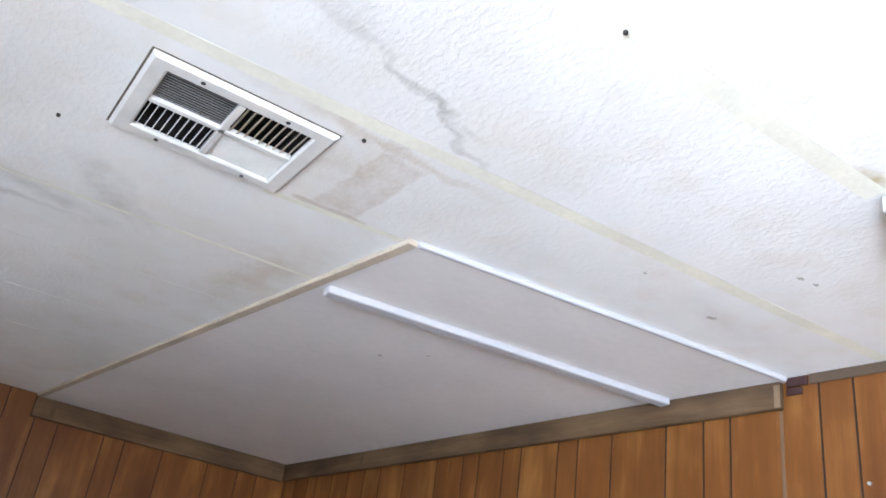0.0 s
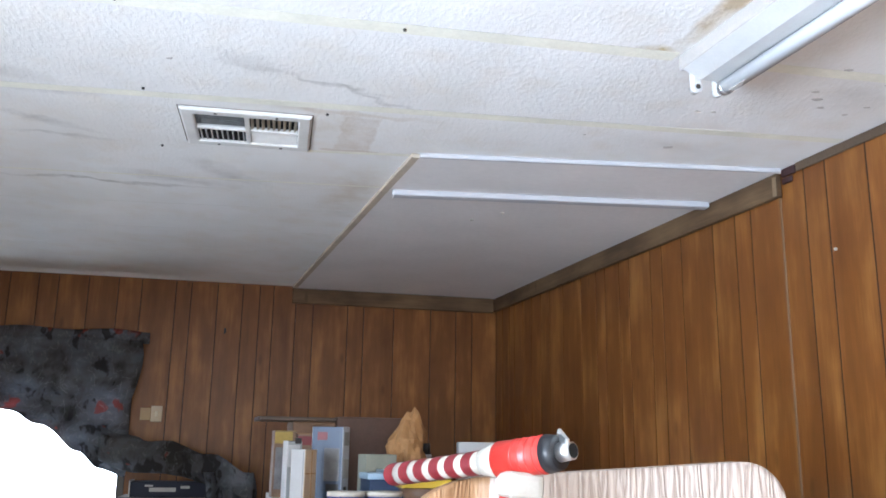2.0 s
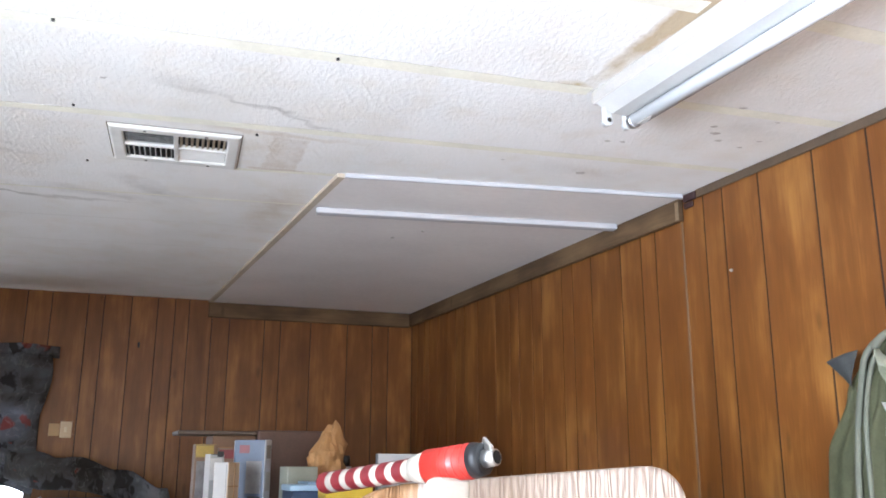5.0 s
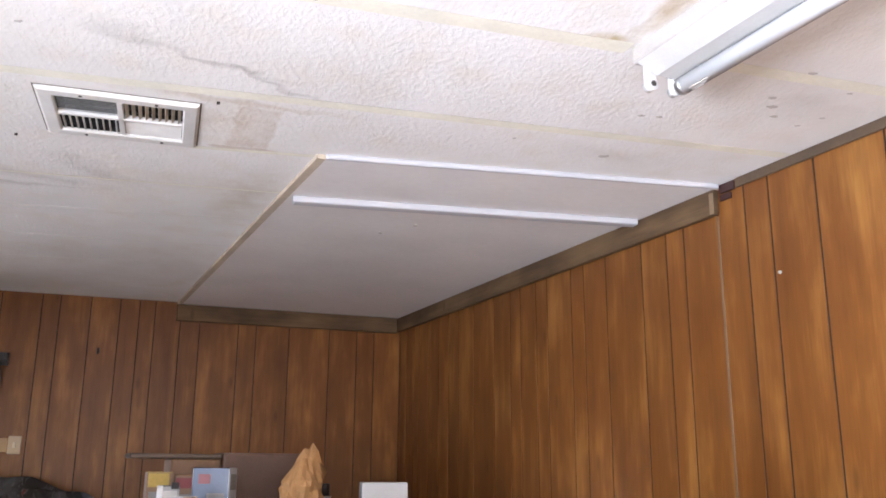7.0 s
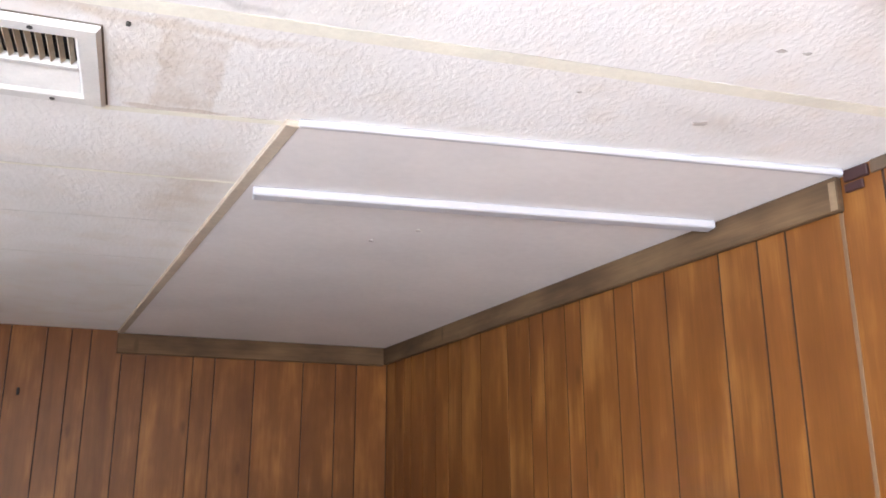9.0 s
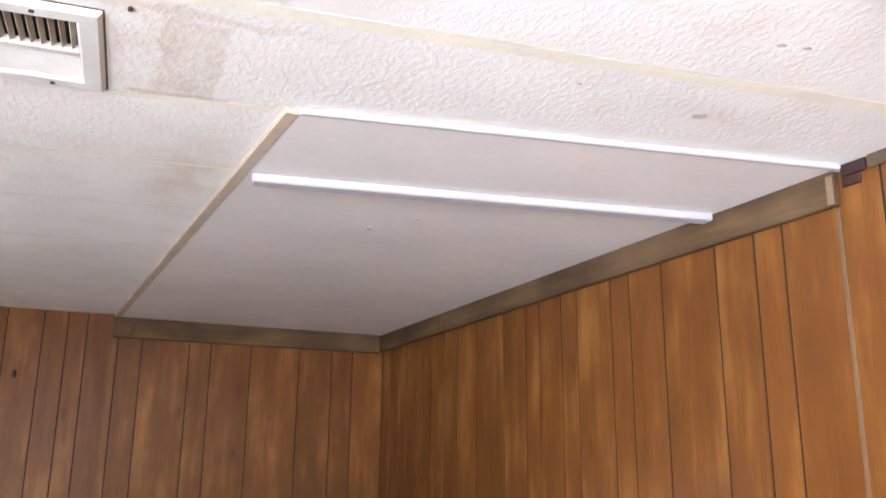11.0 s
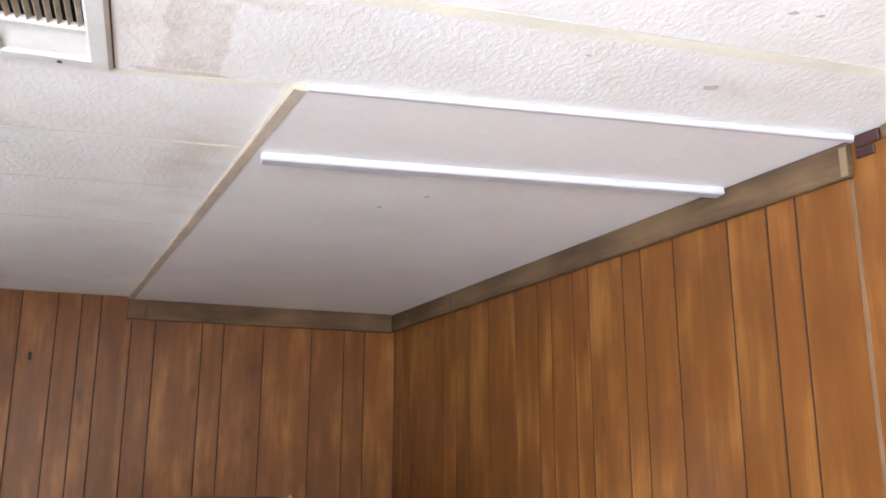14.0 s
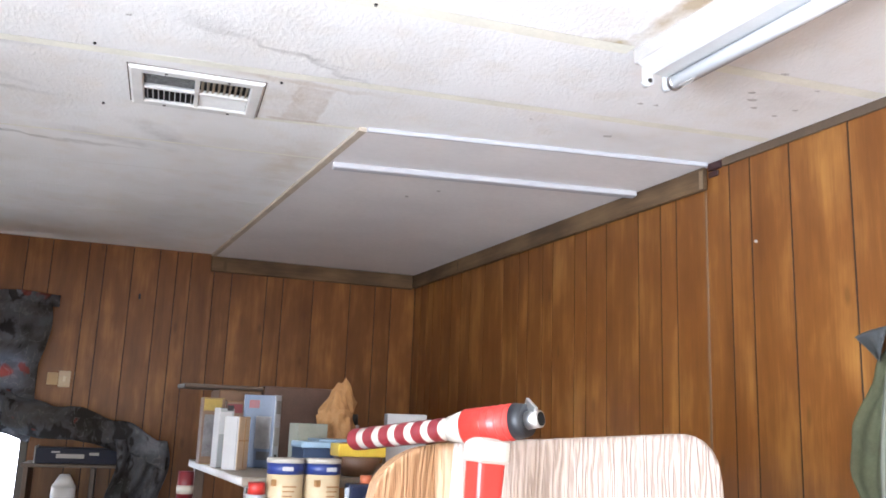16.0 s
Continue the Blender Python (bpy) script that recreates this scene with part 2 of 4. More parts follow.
def box(x0, x1, y0, y1, z0, z1, bevel=0.0, seg=1, bm=None, m=None, mat=0):
    out = bm or bmesh.new()
    tmp = bmesh.new()
    bmesh.ops.create_cube(tmp, size=1)
    for v in tmp.verts:
        v.co = Vector(((x0 + x1) / 2 + v.co.x * (x1 - x0), (y0 + y1) / 2 + v.co.y * (y1 - y0), (z0 + z1) / 2 + v.co.z * (z1 - z0)))
    if bevel:
        bmesh.ops.bevel(tmp, geom=tmp.edges[:], offset=bevel, segments=seg, affect="EDGES", profile=0.6)
    return absorb(out, tmp, m, mat)


def absorb(out, tmp, m=None, mat=0, smooth=False):
    if m is not None:
        tmp.transform(m)
    table = [out.verts.new(v.co) for v in tmp.verts]
    tmp.verts.index_update()
    for f in tmp.faces:
        g = out.faces.new([table[v.index] for v in f.verts])
        g.material_index, g.smooth = mat, smooth or f.smooth
    tmp.free()
    return out


def tube(p, q, r, r2=None, seg=20, bm=None, caps=True, mat=0):
    out = bm or bmesh.new()
    p, q = Vector(p), Vector(q)
    tmp = bmesh.new()
    bmesh.ops.create_cone(tmp, cap_ends=caps, segments=seg, radius1=r, radius2=r if r2 is None else r2, depth=(q - p).length)
    for f in tmp.faces:
        f.smooth = len(f.verts) == 4
    return absorb(out, tmp, Matrix.Translation((p + q) / 2) @ (q - p).to_track_quat("Z", "Y").to_matrix().to_4x4(), mat)


def strip(p, q, width, z0, z1, bevel=0.001, ends=0.0):
    """A straight batten under the ceiling between two places of the plan."""
    p, q = Vector((*p, 0)), Vector((*q, 0))
    d = q - p
    bm = box(0, d.length, -width / 2, width / 2, z0, z1, bevel)
    bm.transform(Matrix.Translation(p) @ Matrix.Rotation(math.atan2(d.y, d.x), 4, "Z"))
    return bm


# ---- room shell ----
floor = solid("floor", box(XL - 0.1, 0.1, YR - 0.1, 0.45, -0.1, 0.0), M_FLOOR, "worn beige carpet floor", "floor", kind="structure")
VX0, VX1, VY0, VY1 = -1.668, -1.370, -2.326, -2.098   # duct opening
bm = bmesh.new()
for a in ((XL - 0.1, VX0, YR - 0.1, 0.45), (VX1, 0.1, YR - 0.1, 0.45), (VX0, VX1, YR - 0.1, VY0), (VX0, VX1, VY1, 0.45)):
    box(*a, H, H + 0.05, bm=bm)
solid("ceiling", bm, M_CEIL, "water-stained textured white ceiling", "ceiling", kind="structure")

# end window opening in the back wall
WX0, WX1, WZ0, WZ1 = -2.62, -1.85, 0.75, 1.66


def wall(name, boxes, material, label):
    bm = bmesh.new()
    for b in boxes:
        box(*b, bm=bm)
    return solid(name, bm, material, label, "wall", kind="structure")


wall_back = wall("wall_back", [(XL, WX0, -0.002, 0.1, 0, H), (WX1, 0.0, -0.002, 0.1, 0, H), (WX0, WX1, -0.002, 0.1, 0, WZ0), (WX0, WX1, -0.002, 0.1, WZ1, H)], M_SHADOW, "wood-panelled end wall with dark grooves")
wall_back.matrix_basis = END
wall_right = wall("wall_right", [(-0.002, 0.1, YR, -0.002, 0, H)], M_SHADOW, "wood-panelled long wall with dark grooves")
LW = (-5.25, -3.75, 0.75, 1.85)
wall("wall_left", [(XL - 0.1, XL, YR, LW[0], 0, H), (XL - 0.1, XL, LW[1], 0.40, 0, H), (XL - 0.1, XL, LW[0], LW[1], 0, LW[2]), (XL - 0.1, XL, LW[0], LW[1], LW[3], H)], M_WALL, "plain tan side wall with a window")
RW = (-3.1, -0.3, 0.3, 1.75)
wall("wall_rear", [(XL - 0.1, RW[0], YR - 0.1, YR, 0, H), (RW[1], 0.1, YR - 0.1, YR, 0, H), (RW[0], RW[1], YR - 0.1, YR, 0, RW[2]), (RW[0], RW[1], YR - 0.1, YR, RW[3], H)], M_WALL, "plain tan rear wall with a wide window")

# panelling: one plank between each pair of grooves
GAP = 0.0068


def plank(parent, horizontal, a, b, z0, z1):
    gap = GAP * 0.62 if horizontal else GAP * 0.95
    a, b = a + gap / 2, b - gap / 2
    bm = bmesh.new()
    if horizontal:
        box(-(b - a) / 2, (b - a) / 2, -0.004, -0.0015, 0, z1 - z0, 0, bm=bm)
        at = ((a + b) / 2, 0, z0)
    else:
        box(-0.004, -0.0015, -(b - a) / 2, (b - a) / 2, 0, z1 - z0, 0, bm=bm)
        at = (0, (a + b) / 2, z0)
    ob = part("plank", bm, M_WOOD, parent)
    ob.location = at


BACK = [-3.4, -3.28, -3.1, -2.98, -2.82, -2.72, -2.62, -2.46, -2.33, -2.24, -2.1, -1.96, -1.85, -1.685, -1.61, -1.48, -1.355, -1.27, -1.20, -1.085, -0.995, -0.815, -0.73, -0.57, -0.37, -0.23, -0.14, -0.004]
for a, b in zip(BACK, BACK[1:]):
    if a >= WX0 - 0.001 and b <= WX1 + 0.001:
        plank(wall_back, True, a, b, 0, WZ0)
        plank(wall_back, True, a, b, WZ1, H)
    else:
        plank(wall_back, True, a, b, 0, H)
RIGHT = [-0.004, -0.10, -0.20, -0.27, -0.385, -0.50, -0.61, -0.715, -0.865, -1.05, -1.19, -1.27, -1.39, -1.47, -1.63, -1.71, -1.84, -2.03, -2.15, -2.23, -2.375, -2.475, -2.56, -2.708, -2.905, -3.076]
y = -3.076
for k, w in enumerate((0.11, 0.09, 0.16, 0.1, 0.13, 0.2, 0.11, 0.08, 0.15, 0.19, 0.12, 0.1) * 3):
    y -= w
    if y < YR + 0.05:
        break
    RIGHT.append(y)
for b, a in zip(RIGHT, RIGHT[1:]):
    plank(wall_right, False, a, b, 0, H)

# boards along the top of the walls
zt = H - 0.0115
bm = box(-0.024, -0.0045, -2.385, -0.004, 2.048, zt, 0.003)
solid("trim_board_right", bm, M_BOARD, "weathered bare wood board along the wall top", "trim", kind="structure")
solid("trim_block", box(-0.026, -0.0245, -2.385, -2.369, 2.050, 2.108, 0.0), plain("fresh_cut_wood", (0.2, 0.135, 0.075), 0.7), "pale fresh-cut block at the board's end", "trim", kind="structure")
solid("trim_board_back", box(-1.105, -0.0245, -0.024, -0.0045, 2.040, zt, 0.003), M_BOARD_END, "weathered bare wood board along the wall top", "trim", kind="structure", m=END)
solid("trim_cove", box(-0.012, -0.0045, YR, -2.455, 2.104, H, 0.002), plain("dark_cove_strip", (0.085, 0.055, 0.032), 0.8, 0, 0.3), "thin grey-brown strip along the wall top", "trim", kind="structure")
solid("trim_batten", box(-0.0065, -0.0045, -2.380, -2.370, 0, 2.047, 0.001), M_BATTEN, "narrow grey batten over a panel joint", "trim", kind="structure")
bm = box(-0.012, -0.0045, -2.436, -2.394, 2.082, 2.100, 0.002)
box(-0.014, -0.0045, -2.450, -2.395, 2.103, 2.127, 0.002, bm=bm)
solid("tape_scrap", bm, plain("maroon_tape", (0.035, 0.011, 0.010), 0.6), "torn dark maroon tape at the board's end", "tape")

# new board patch under the old ceiling
bm = bmesh.new()
tmp = bmesh.new()
corners = [(-1.045, -2.17), (-0.0045, -2.393), (-0.0045, -0.005), (-1.085, 0.070)]
lo = [tmp.verts.new((x, y, H - 0.011)) for x, y in corners]
hi = [tmp.verts.new((x, y, H - 0.001)) for x, y in corners]
tmp.faces.new(lo[::-1])
tmp.faces.new(hi)
for k in range(4):
    tmp.faces.new((lo[k], lo[(k + 1) % 4], hi[(k + 1) % 4], hi[k]))
bmesh.ops.recalc_face_normals(tmp, faces=tmp.faces[:])
solid("ceiling_patch", absorb(bm, tmp), M_PATCH, "smooth new white board patching the ceiling corner", "ceiling panel", kind="structure")
solid("trim_strip_front", strip((-1.042, -2.175), (-0.015, -2.396), 0.015, H - 0.0135, H - 0.0005, 0.003), M_WHITE_TRIM, "bright white wooden strip under the ceiling patch", "trim", kind="structure")
solid("trim_strip_middle", strip((-1.036, -1.829), (-0.0265, -2.044), 0.038, H - 0.030, H - 0.0115, 0.003), M_WHITE_TRIM, "bright white wooden strip under the ceiling patch", "trim", kind="structure")
solid("trim_strip_side", strip((-1.052, -2.172), (-1.094, 0.060), 0.025, H - 0.0125, H - 0.0005, 0.002), M_TAN_TRIM, "tan batten beside the ceiling patch", "trim", kind="structure")

# taped seams
SEAMS = [
    ((-2.6, -2.735), (-0.70, -2.948), 0.032, M_TAPE), ((-0.56, -2.957), (-0.016, -3.02), 0.03, M_TAPE),
    ((-2.6, -2.24), (-0.016, -2.642), 0.026, M_TAPE), ((-2.6, -3.20), (-0.705, -3.35), 0.035, M_TAPE), ((-0.56, -3.375), (-0.016, -3.41), 0.035, M_TAPE),
    ((-1.36, -2.085), (-1.065, -2.148), 0.014, M_TAPE), ((-2.6, -1.56), (-1.07, -1.815), 0.008, M_TAPE),
    ((-2.6, -1.22), (-1.085, -1.50), 0.007, M_SEAM), ((-2.6, -0.86), (-1.09, -1.13), 0.007, M_SEAM), ((-2.6, -0.50), (-1.095, -0.78), 0.006, M_SEAM),
]
for p, q, w, mt in SEAMS:
    solid("trim_seam", strip(p, q, w * (1.25 if mt is M_TAPE else 0.55), H - 0.0004, H + 0.001, 0), mt, "yellowed tape over a ceiling seam" if mt is M_TAPE else "pale ridge along a ceiling seam", "trim", kind="structure")


# ---- ceiling vent ----
def ceiling_vent():
    v = thing("ceiling_vent", "square white four-way metal ceiling vent with dusty slats", "vent", (-1.519, -2.212, H), -6.5)
    w, d, ow, od = 0.163, 0.130, 0.129, 0.097
    bm = bmesh.new()
    rings = []
    for x, y, z in ((w, d, -0.0005), (w, d, -0.004), (w - 0.006, d - 0.006, -0.009), (ow + 0.004, od + 0.004, -0.009), (ow, od, -0.006), (ow, od, -0.0005)):
        rings.append([bm.verts.new((sx * x, sy * y, z)) for sx, sy in ((-1, -1), (1, -1), (1, 1), (-1, 1))])
    for r0, r1 in zip(rings, rings[1:] + rings[:1]):
        for k in range(4):
            bm.faces.new((r0[k], r0[(k + 1) % 4], r1[(k + 1) % 4], r1[k]))
    bmesh.ops.recalc_face_normals(bm, faces=bm.faces[:])
    part("frame", bm, M_VENT, v)
    # added ring: grime and the flange's shadow line in one dark colour
    bm = bmesh.new()
    for a in ((-w - 0.004, -w + 0.004, -d - 0.003, d + 0.003), (w - 0.004, w + 0.003, -d - 0.003, d + 0.003), (-w + 0.004, w - 0.004, -d - 0.004, -d + 0.004), (-w + 0.004, w - 0.004, d - 0.004, d + 0.002)):
        box(*a, -0.0004, 0.002, bm=bm)
    part("gasket", bm, plain("grime_and_shadow_rim", (0.13, 0.105, 0.075), 0.9, 0, 0.4, 25.0), v, "dark rim for the grime and shadow line round the flange")
    part("cross_bar", box(-0.006, 0.006, -od, od, -0.008, 0.004, 0.001), M_VENT, v)
    part("cross_bar", box(-ow, ow, -0.006, 0.006, -0.008, 0.004, 0.001), M_VENT, v)
    bm = bmesh.new()
    box(-ow - 0.012, ow + 0.012, -od - 0.012, od + 0.012, 0.055, 0.06, bm=bm)
    for s in (-1, 1):
        box(s * (ow + 0.003) - 0.002, s * (ow + 0.003) + 0.002, -od - 0.004, od + 0.004, 0.0, 0.055, bm=bm)
        box(-ow - 0.001, ow + 0.001, s * (od + 0.003) - 0.002, s * (od + 0.003) + 0.002, 0.0, 0.055, bm=bm)
    part("duct", bm, M_DUCT, v, "dark duct above the slats")
    for sx in (-1, 1):
        for sy in (-1, 1):
            along_x = sx * sy > 0
            n = 12 if along_x else 9
            # slats of the near left quarter are greyed to stand in for shade
            mt = M_VENT_DIRTY if (sx > 0 and sy < 0) else (M_VENT_SHADED if (sx < 0 and sy < 0) else M_VENT)
            for k in range(n):
                f = (k + 0.5) / n
                bm = bmesh.new()
                if along_x:
                    tilt = 20 if sy < 0 else -24
                    m = Matrix.Translation((sx * (ow + 0.006) / 2, sy * (0.006 + f * (od - 0.006)), -0.001)) @ Matrix.Rotation(radians(tilt), 4, "X")
                    box(-(ow - 0.008) / 2, (ow - 0.008) / 2, -0.0028 if sy < 0 else -0.0055, 0.0028 if sy < 0 else 0.0055, -0.0005, 0.0005, bm=bm, m=m)
                else:
                    tilt = -52 if sx > 0 else -82
                    m = Matrix.Translation((sx * (0.006 + f * (ow - 0.006)), sy * (od + 0.006) / 2, -0.001)) @ Matrix.Rotation(radians(tilt), 4, "Y")
                    box(-0.0048 if sx > 0 else -0.004, 0.0048 if sx > 0 else 0.004, -(od - 0.008) / 2, (od - 0.008) / 2, -0.0006, 0.0006, bm=bm, m=m)
                part("slat", bm, mt, v)
    for x, y in ((-0.075, -0.1135), (0.075, -0.1135), (-0.08, 0.1135), (0.085, 0.1135)):
        part("screw", tube((x, y, -0.0105), (x, y, -0.008), 0.004, seg=10), M_SCREW, v, "dark screw head")
    return v


ceiling_vent()


# ---- fluorescent lamp ----
def fluorescent_lamp():
    L = thing("fluorescent_lamp", "white twin-tube fluorescent strip light with one tube missing", "lamp", (-0.633, -2.952, H))
    n = 1.23
    bm = box(-0.064, 0.064, -n, 0, -0.034, -0.0005, 0.003)
    # the housing's enamel is darkened to hold the shade on its side
    part("housing", bm, M_ENAMEL_SHADED, L, "white enamel housing with shade put into its colour")
    tmp = bmesh.new()
    prof = [(-0.062, -0.0345), (-0.02, -0.052), (0.02, -0.052), (0.062, -0.0345)]
    a = [tmp.verts.new((x, -0.012, z)) for x, z in prof]
    b = [tmp.verts.new((x, -n + 0.012, z)) for x, z in prof]
    tmp.faces.new(a)
    tmp.faces.new(b[::-1])
    for k in range(4):
        tmp.faces.new((a[k], b[k], b[(k + 1) % 4], a[(k + 1) % 4]))
    bmesh.ops.recalc_face_normals(tmp, faces=tmp.faces[:])
    part("cover", absorb(bmesh.new(), tmp), M_ENAMEL, L, "sloped white enamel cover")
    for y, s in ((-0.002, -1), (-n + 0.012, 1)):
        for x in (-0.027, 0.027):
            bm = box(x - 0.0105, x + 0.0105, y - 0.008, y + 0.008, -0.069, -0.03, 0.003)
            tube((x, y - 0.009, -0.069), (x, y + 0.009, -0.069), 0.0105, seg=16, bm=bm)
            so = part("socket", bm, M_ENAMEL, L)
            part("contact", tube((x, y + s * 0.0088, -0.068), (x, y + s * 0.0105, -0.068), 0.0055, seg=12), M_SCREW, so, "dark tube contact")
    t = part("tube", tube((0.027, -0.03, -0.068), (0.027, -n + 0.03, -0.068), 0.0165, seg=24), M_TUBE, L, "white glass fluorescent tube, unlit")
    part("cap", tube((0.027, -0.021, -0.068), (0.027, -0.034, -0.068), 0.017, seg=24), M_METAL, t, "metal tube cap")
    bm = bmesh.new()
    for k in range(3):
        box(0.019 + k * 0.006, 0.0212 + k * 0.006, -0.10 + 0.012 * k, -0.05, -0.0852, -0.083, bm=bm)
    part("print", bm, M_MARK, t, "small grey printed lines")
    part("knob", tube((-0.0, -0.07, -0.0515), (-0.0, -0.07, -0.0495), 0.008, seg=12), M_SCREW, L, "dark screw in the cover")
    return L


fluorescent_lamp()


# ---- things on the end wall ----
def cloth_material():
    m, nt, b, co = fresh("grey_blue_print_cloth", 0.85)
    wv = warped(nt, co, 6.0, 0.12)
    a, c, d = noise_tex(nt, wv, 5, 4, 0.6), noise_tex(nt, wv, 7, 3, 0.6, (1.5, 1.5, 0.7)), noise_tex(nt, wv, 9, 2, 0.5)
    col = ramp(nt, a, [(0.36, (0.04, 0.037, 0.036)), (0.46, (0.10, 0.10, 0.106)), (0.58, (0.135, 0.145, 0.17)), (0.66, (0.23, 0.245, 0.28))])
    col = mix(nt, calc(nt, "MULTIPLY", ramp(nt, c, [(0.56, (0, 0, 0)), (0.60, (1, 1, 1))]), 0.85), col, (0.02, 0.018, 0.02))
    col = mix(nt, calc(nt, "MULTIPLY", ramp(nt, d, [(0.64, (0, 0, 0)), (0.67, (1, 1, 1))]), 0.8), col, (0.26, 0.05, 0.035))
    crack = ramp(nt, calc(nt, "ABSOLUTE", calc(nt, "SUBTRACT", c, 0.47)), [(0.0, (1, 1, 1)), (0.010, (0, 0, 0))])
    col = mix(nt, calc(nt, "MULTIPLY", crack, 0.3), col, (0.36, 0.36, 0.36))
    nt.links.new(col, b.inputs["Base Color"])
    bump(nt, b, noise_tex(nt, co, 300, 2), 0.2, 0.001)
    return m


M_CLOTH = cloth_material()


def sheet(cols, rows, f, thick=0.004):
    """A folded cloth: f(u, v) gives the place; both sides are closed."""
    bm = bmesh.new()
    grid = [[bm.verts.new(f(i / cols, j / rows)) for i in range(cols + 1)] for j in range(rows + 1)]
    for j in range(rows):
        for i in range(cols):
            bm.faces.new((grid[j][i], grid[j][i + 1], grid[j + 1][i + 1], grid[j + 1][i])).smooth = True
    bmesh.ops.solidify(bm, geom=bm.faces[:], thickness=thick)
    bmesh.ops.recalc_face_normals(bm, faces=bm.faces[:])
    for fc in bm.faces:
        fc.smooth = True
    return bm


def lerp(table, x):
    for (x0, y0), (x1, y1) in zip(table, table[1:]):
        if x <= x1:
            k = max(0, (x - x0) / (x1 - x0))
            k = k * k * (3 - 2 * k)
            return y0 + (y1 - y0) * k
    return table[-1][1]


def valance():
    c = thing("window_valance", "grey-blue printed cloth valance with red motifs swagged over the window", "curtain", (-2.235, -0.02, 1.86))

    def header(u, v):
        x = -0.62 + u * 1.07
        return Vector((x, -0.045 - 0.012 * math.sin(u * 31) * (0.4 + v), -0.005 - v * 0.055 + 0.006 * math.sin(u * 17)))

    part("header", sheet(60, 4, header), M_CLOTH, c)
    low = [(-0.62, -0.30), (-0.35, -0.33), (-0.13, -0.40), (0.0, -0.46), (0.19, -0.58), (0.30, -0.655), (0.45, -0.70)]

    def swag(u, v):
        x = -0.62 + u * 1.04
        zl = lerp(low, x)
        z = -0.05 + (zl + 0.05) * v
        fold = 0.03 * math.sin(26 * v * (0.6 + 0.4 * u) + 5 * u) * v + 0.014 * math.sin(34 * u + 4 * v)
        pinch = max(0.0, (u - 0.9) * 10)
        return Vector((x - 0.03 * v * max(0, (u - 0.6) * 2.5) + 0.015 * math.sin(9 * v) * pinch, -0.05 - 0.05 * v * (1 - u * 0.5) + fold, z))

    part("swag", sheet(70, 46, swag), M_CLOTH, c)

    def tail(u, v):
        # a gathered roll of cloth running down towards the table
        ang = v * 2 * math.pi
        x = 0.28 + u * 0.70
        zc = lerp([(0.2, -0.50), (0.36, -0.575), (0.56, -0.602), (0.80, -0.645), (0.98, -0.73)], x)
        r = (0.078 - 0.024 * u) * (1 + 0.12 * math.sin(5 * ang + 13 * u) + 0.08 * math.sin(23 * u + 2 * ang))
        return Vector((x, -0.11 - 0.3 * u + 0.55 * r * math.cos(ang), zc + r * math.sin(ang)))

    part("tail", sheet(50, 28, tail, 0.002), M_CLOTH, c)

    def drop(u, v):
        x = 0.76 + u * 0.22 + 0.02 * math.sin(5 * v)
        return Vector((x, -0.37 - 0.03 * math.sin(u * 14 + v * 3), -0.66 - v * 0.30))

    part("drop", sheet(18, 18, drop), M_CLOTH, c)
    c.matrix_basis = END @ c.matrix_basis
    return c


valance()

wf = thing("window_1", "bright end window with a dark frame", "window", kind="structure")
for a in ((WX0, WX0 + 0.035, WZ0, WZ1), (WX1 - 0.035, WX1, WZ0, WZ1), (WX0 + 0.035, WX1 - 0.035, WZ0, WZ0 + 0.035), (WX0 + 0.035, WX1 - 0.035, WZ1 - 0.035, WZ1)):
    part("window_frame", box(a[0], a[1], 0.0, 0.05, a[2], a[3], 0.003), plain("dark_window_frame", (0.05, 0.045, 0.04), 0.5), wf)
gm = bpy.data.materials.new("window_glass")
gm.use_nodes = True
gb = gm.node_tree.nodes["Principled BSDF"]
gb.inputs["Transmission Weight"].default_value, gb.inputs["Roughness"].default_value, gb.inputs["IOR"].default_value = 1.0, 0.02, 1.45
pane = part("pane", box(WX0 + 0.03, WX1 - 0.03, 0.022, 0.027, WZ0 + 0.03, WZ1 - 0.03), gm, wf)
pane.visible_shadow = False
wf.matrix_basis = END

# bright overcast distance outside the end window
bd = bpy.data.materials.new("white_daylight_distance")
bd.use_nodes = True
bb = bd.node_tree.nodes["Principled BSDF"]
bb.inputs["Base Color"].default_value = (0.8, 0.8, 0.8, 1)
bb.inputs["Emission Color"].default_value = (0.97, 0.98, 1.0, 1)
bb.inputs["Emission Strength"].default_value = 3.0
solid("backdrop", box(-9, 4, 5.0, 5.1, -1, 6), bd, "overexposed white daylight outside the window", "backdrop", kind="structure")

sw = thing("wall_plate", "beige switch plate and paper note on the panelled wall", "wall plate", (-1.742, -0.004, 1.462))
part("plate", box(-0.012, 0.04, -0.006, 0.0, -0.038, 0.038, 0.002), plain("beige_plate", (0.50, 0.42, 0.30), 0.5, 0, 0.1), sw)
part("switch", box(0.008, 0.02, -0.012, -0.006, -0.012, 0.012, 0.002), plain("ivory_switch", (0.6, 0.55, 0.42), 0.4, 0, 0.1), sw)
part("paper_note", box(-0.062, -0.014, -0.003, 0.0, -0.03, 0.028, 0.0005), plain("tan_paper", (0.42, 0.30, 0.17), 0.8, 0, 0.15), sw)


sw.matrix_basis = END @ sw.matrix_basis


# box carton under the curtain, and clutter below the window
def bars(name, rows, y, mt, parent, z0, dz, h):
    for k, (x0, x1) in enumerate(rows):
        part(name, box(x0, x1, y - 0.0012, y, z0 - k * dz - h, z0 - k * dz), mt, parent)


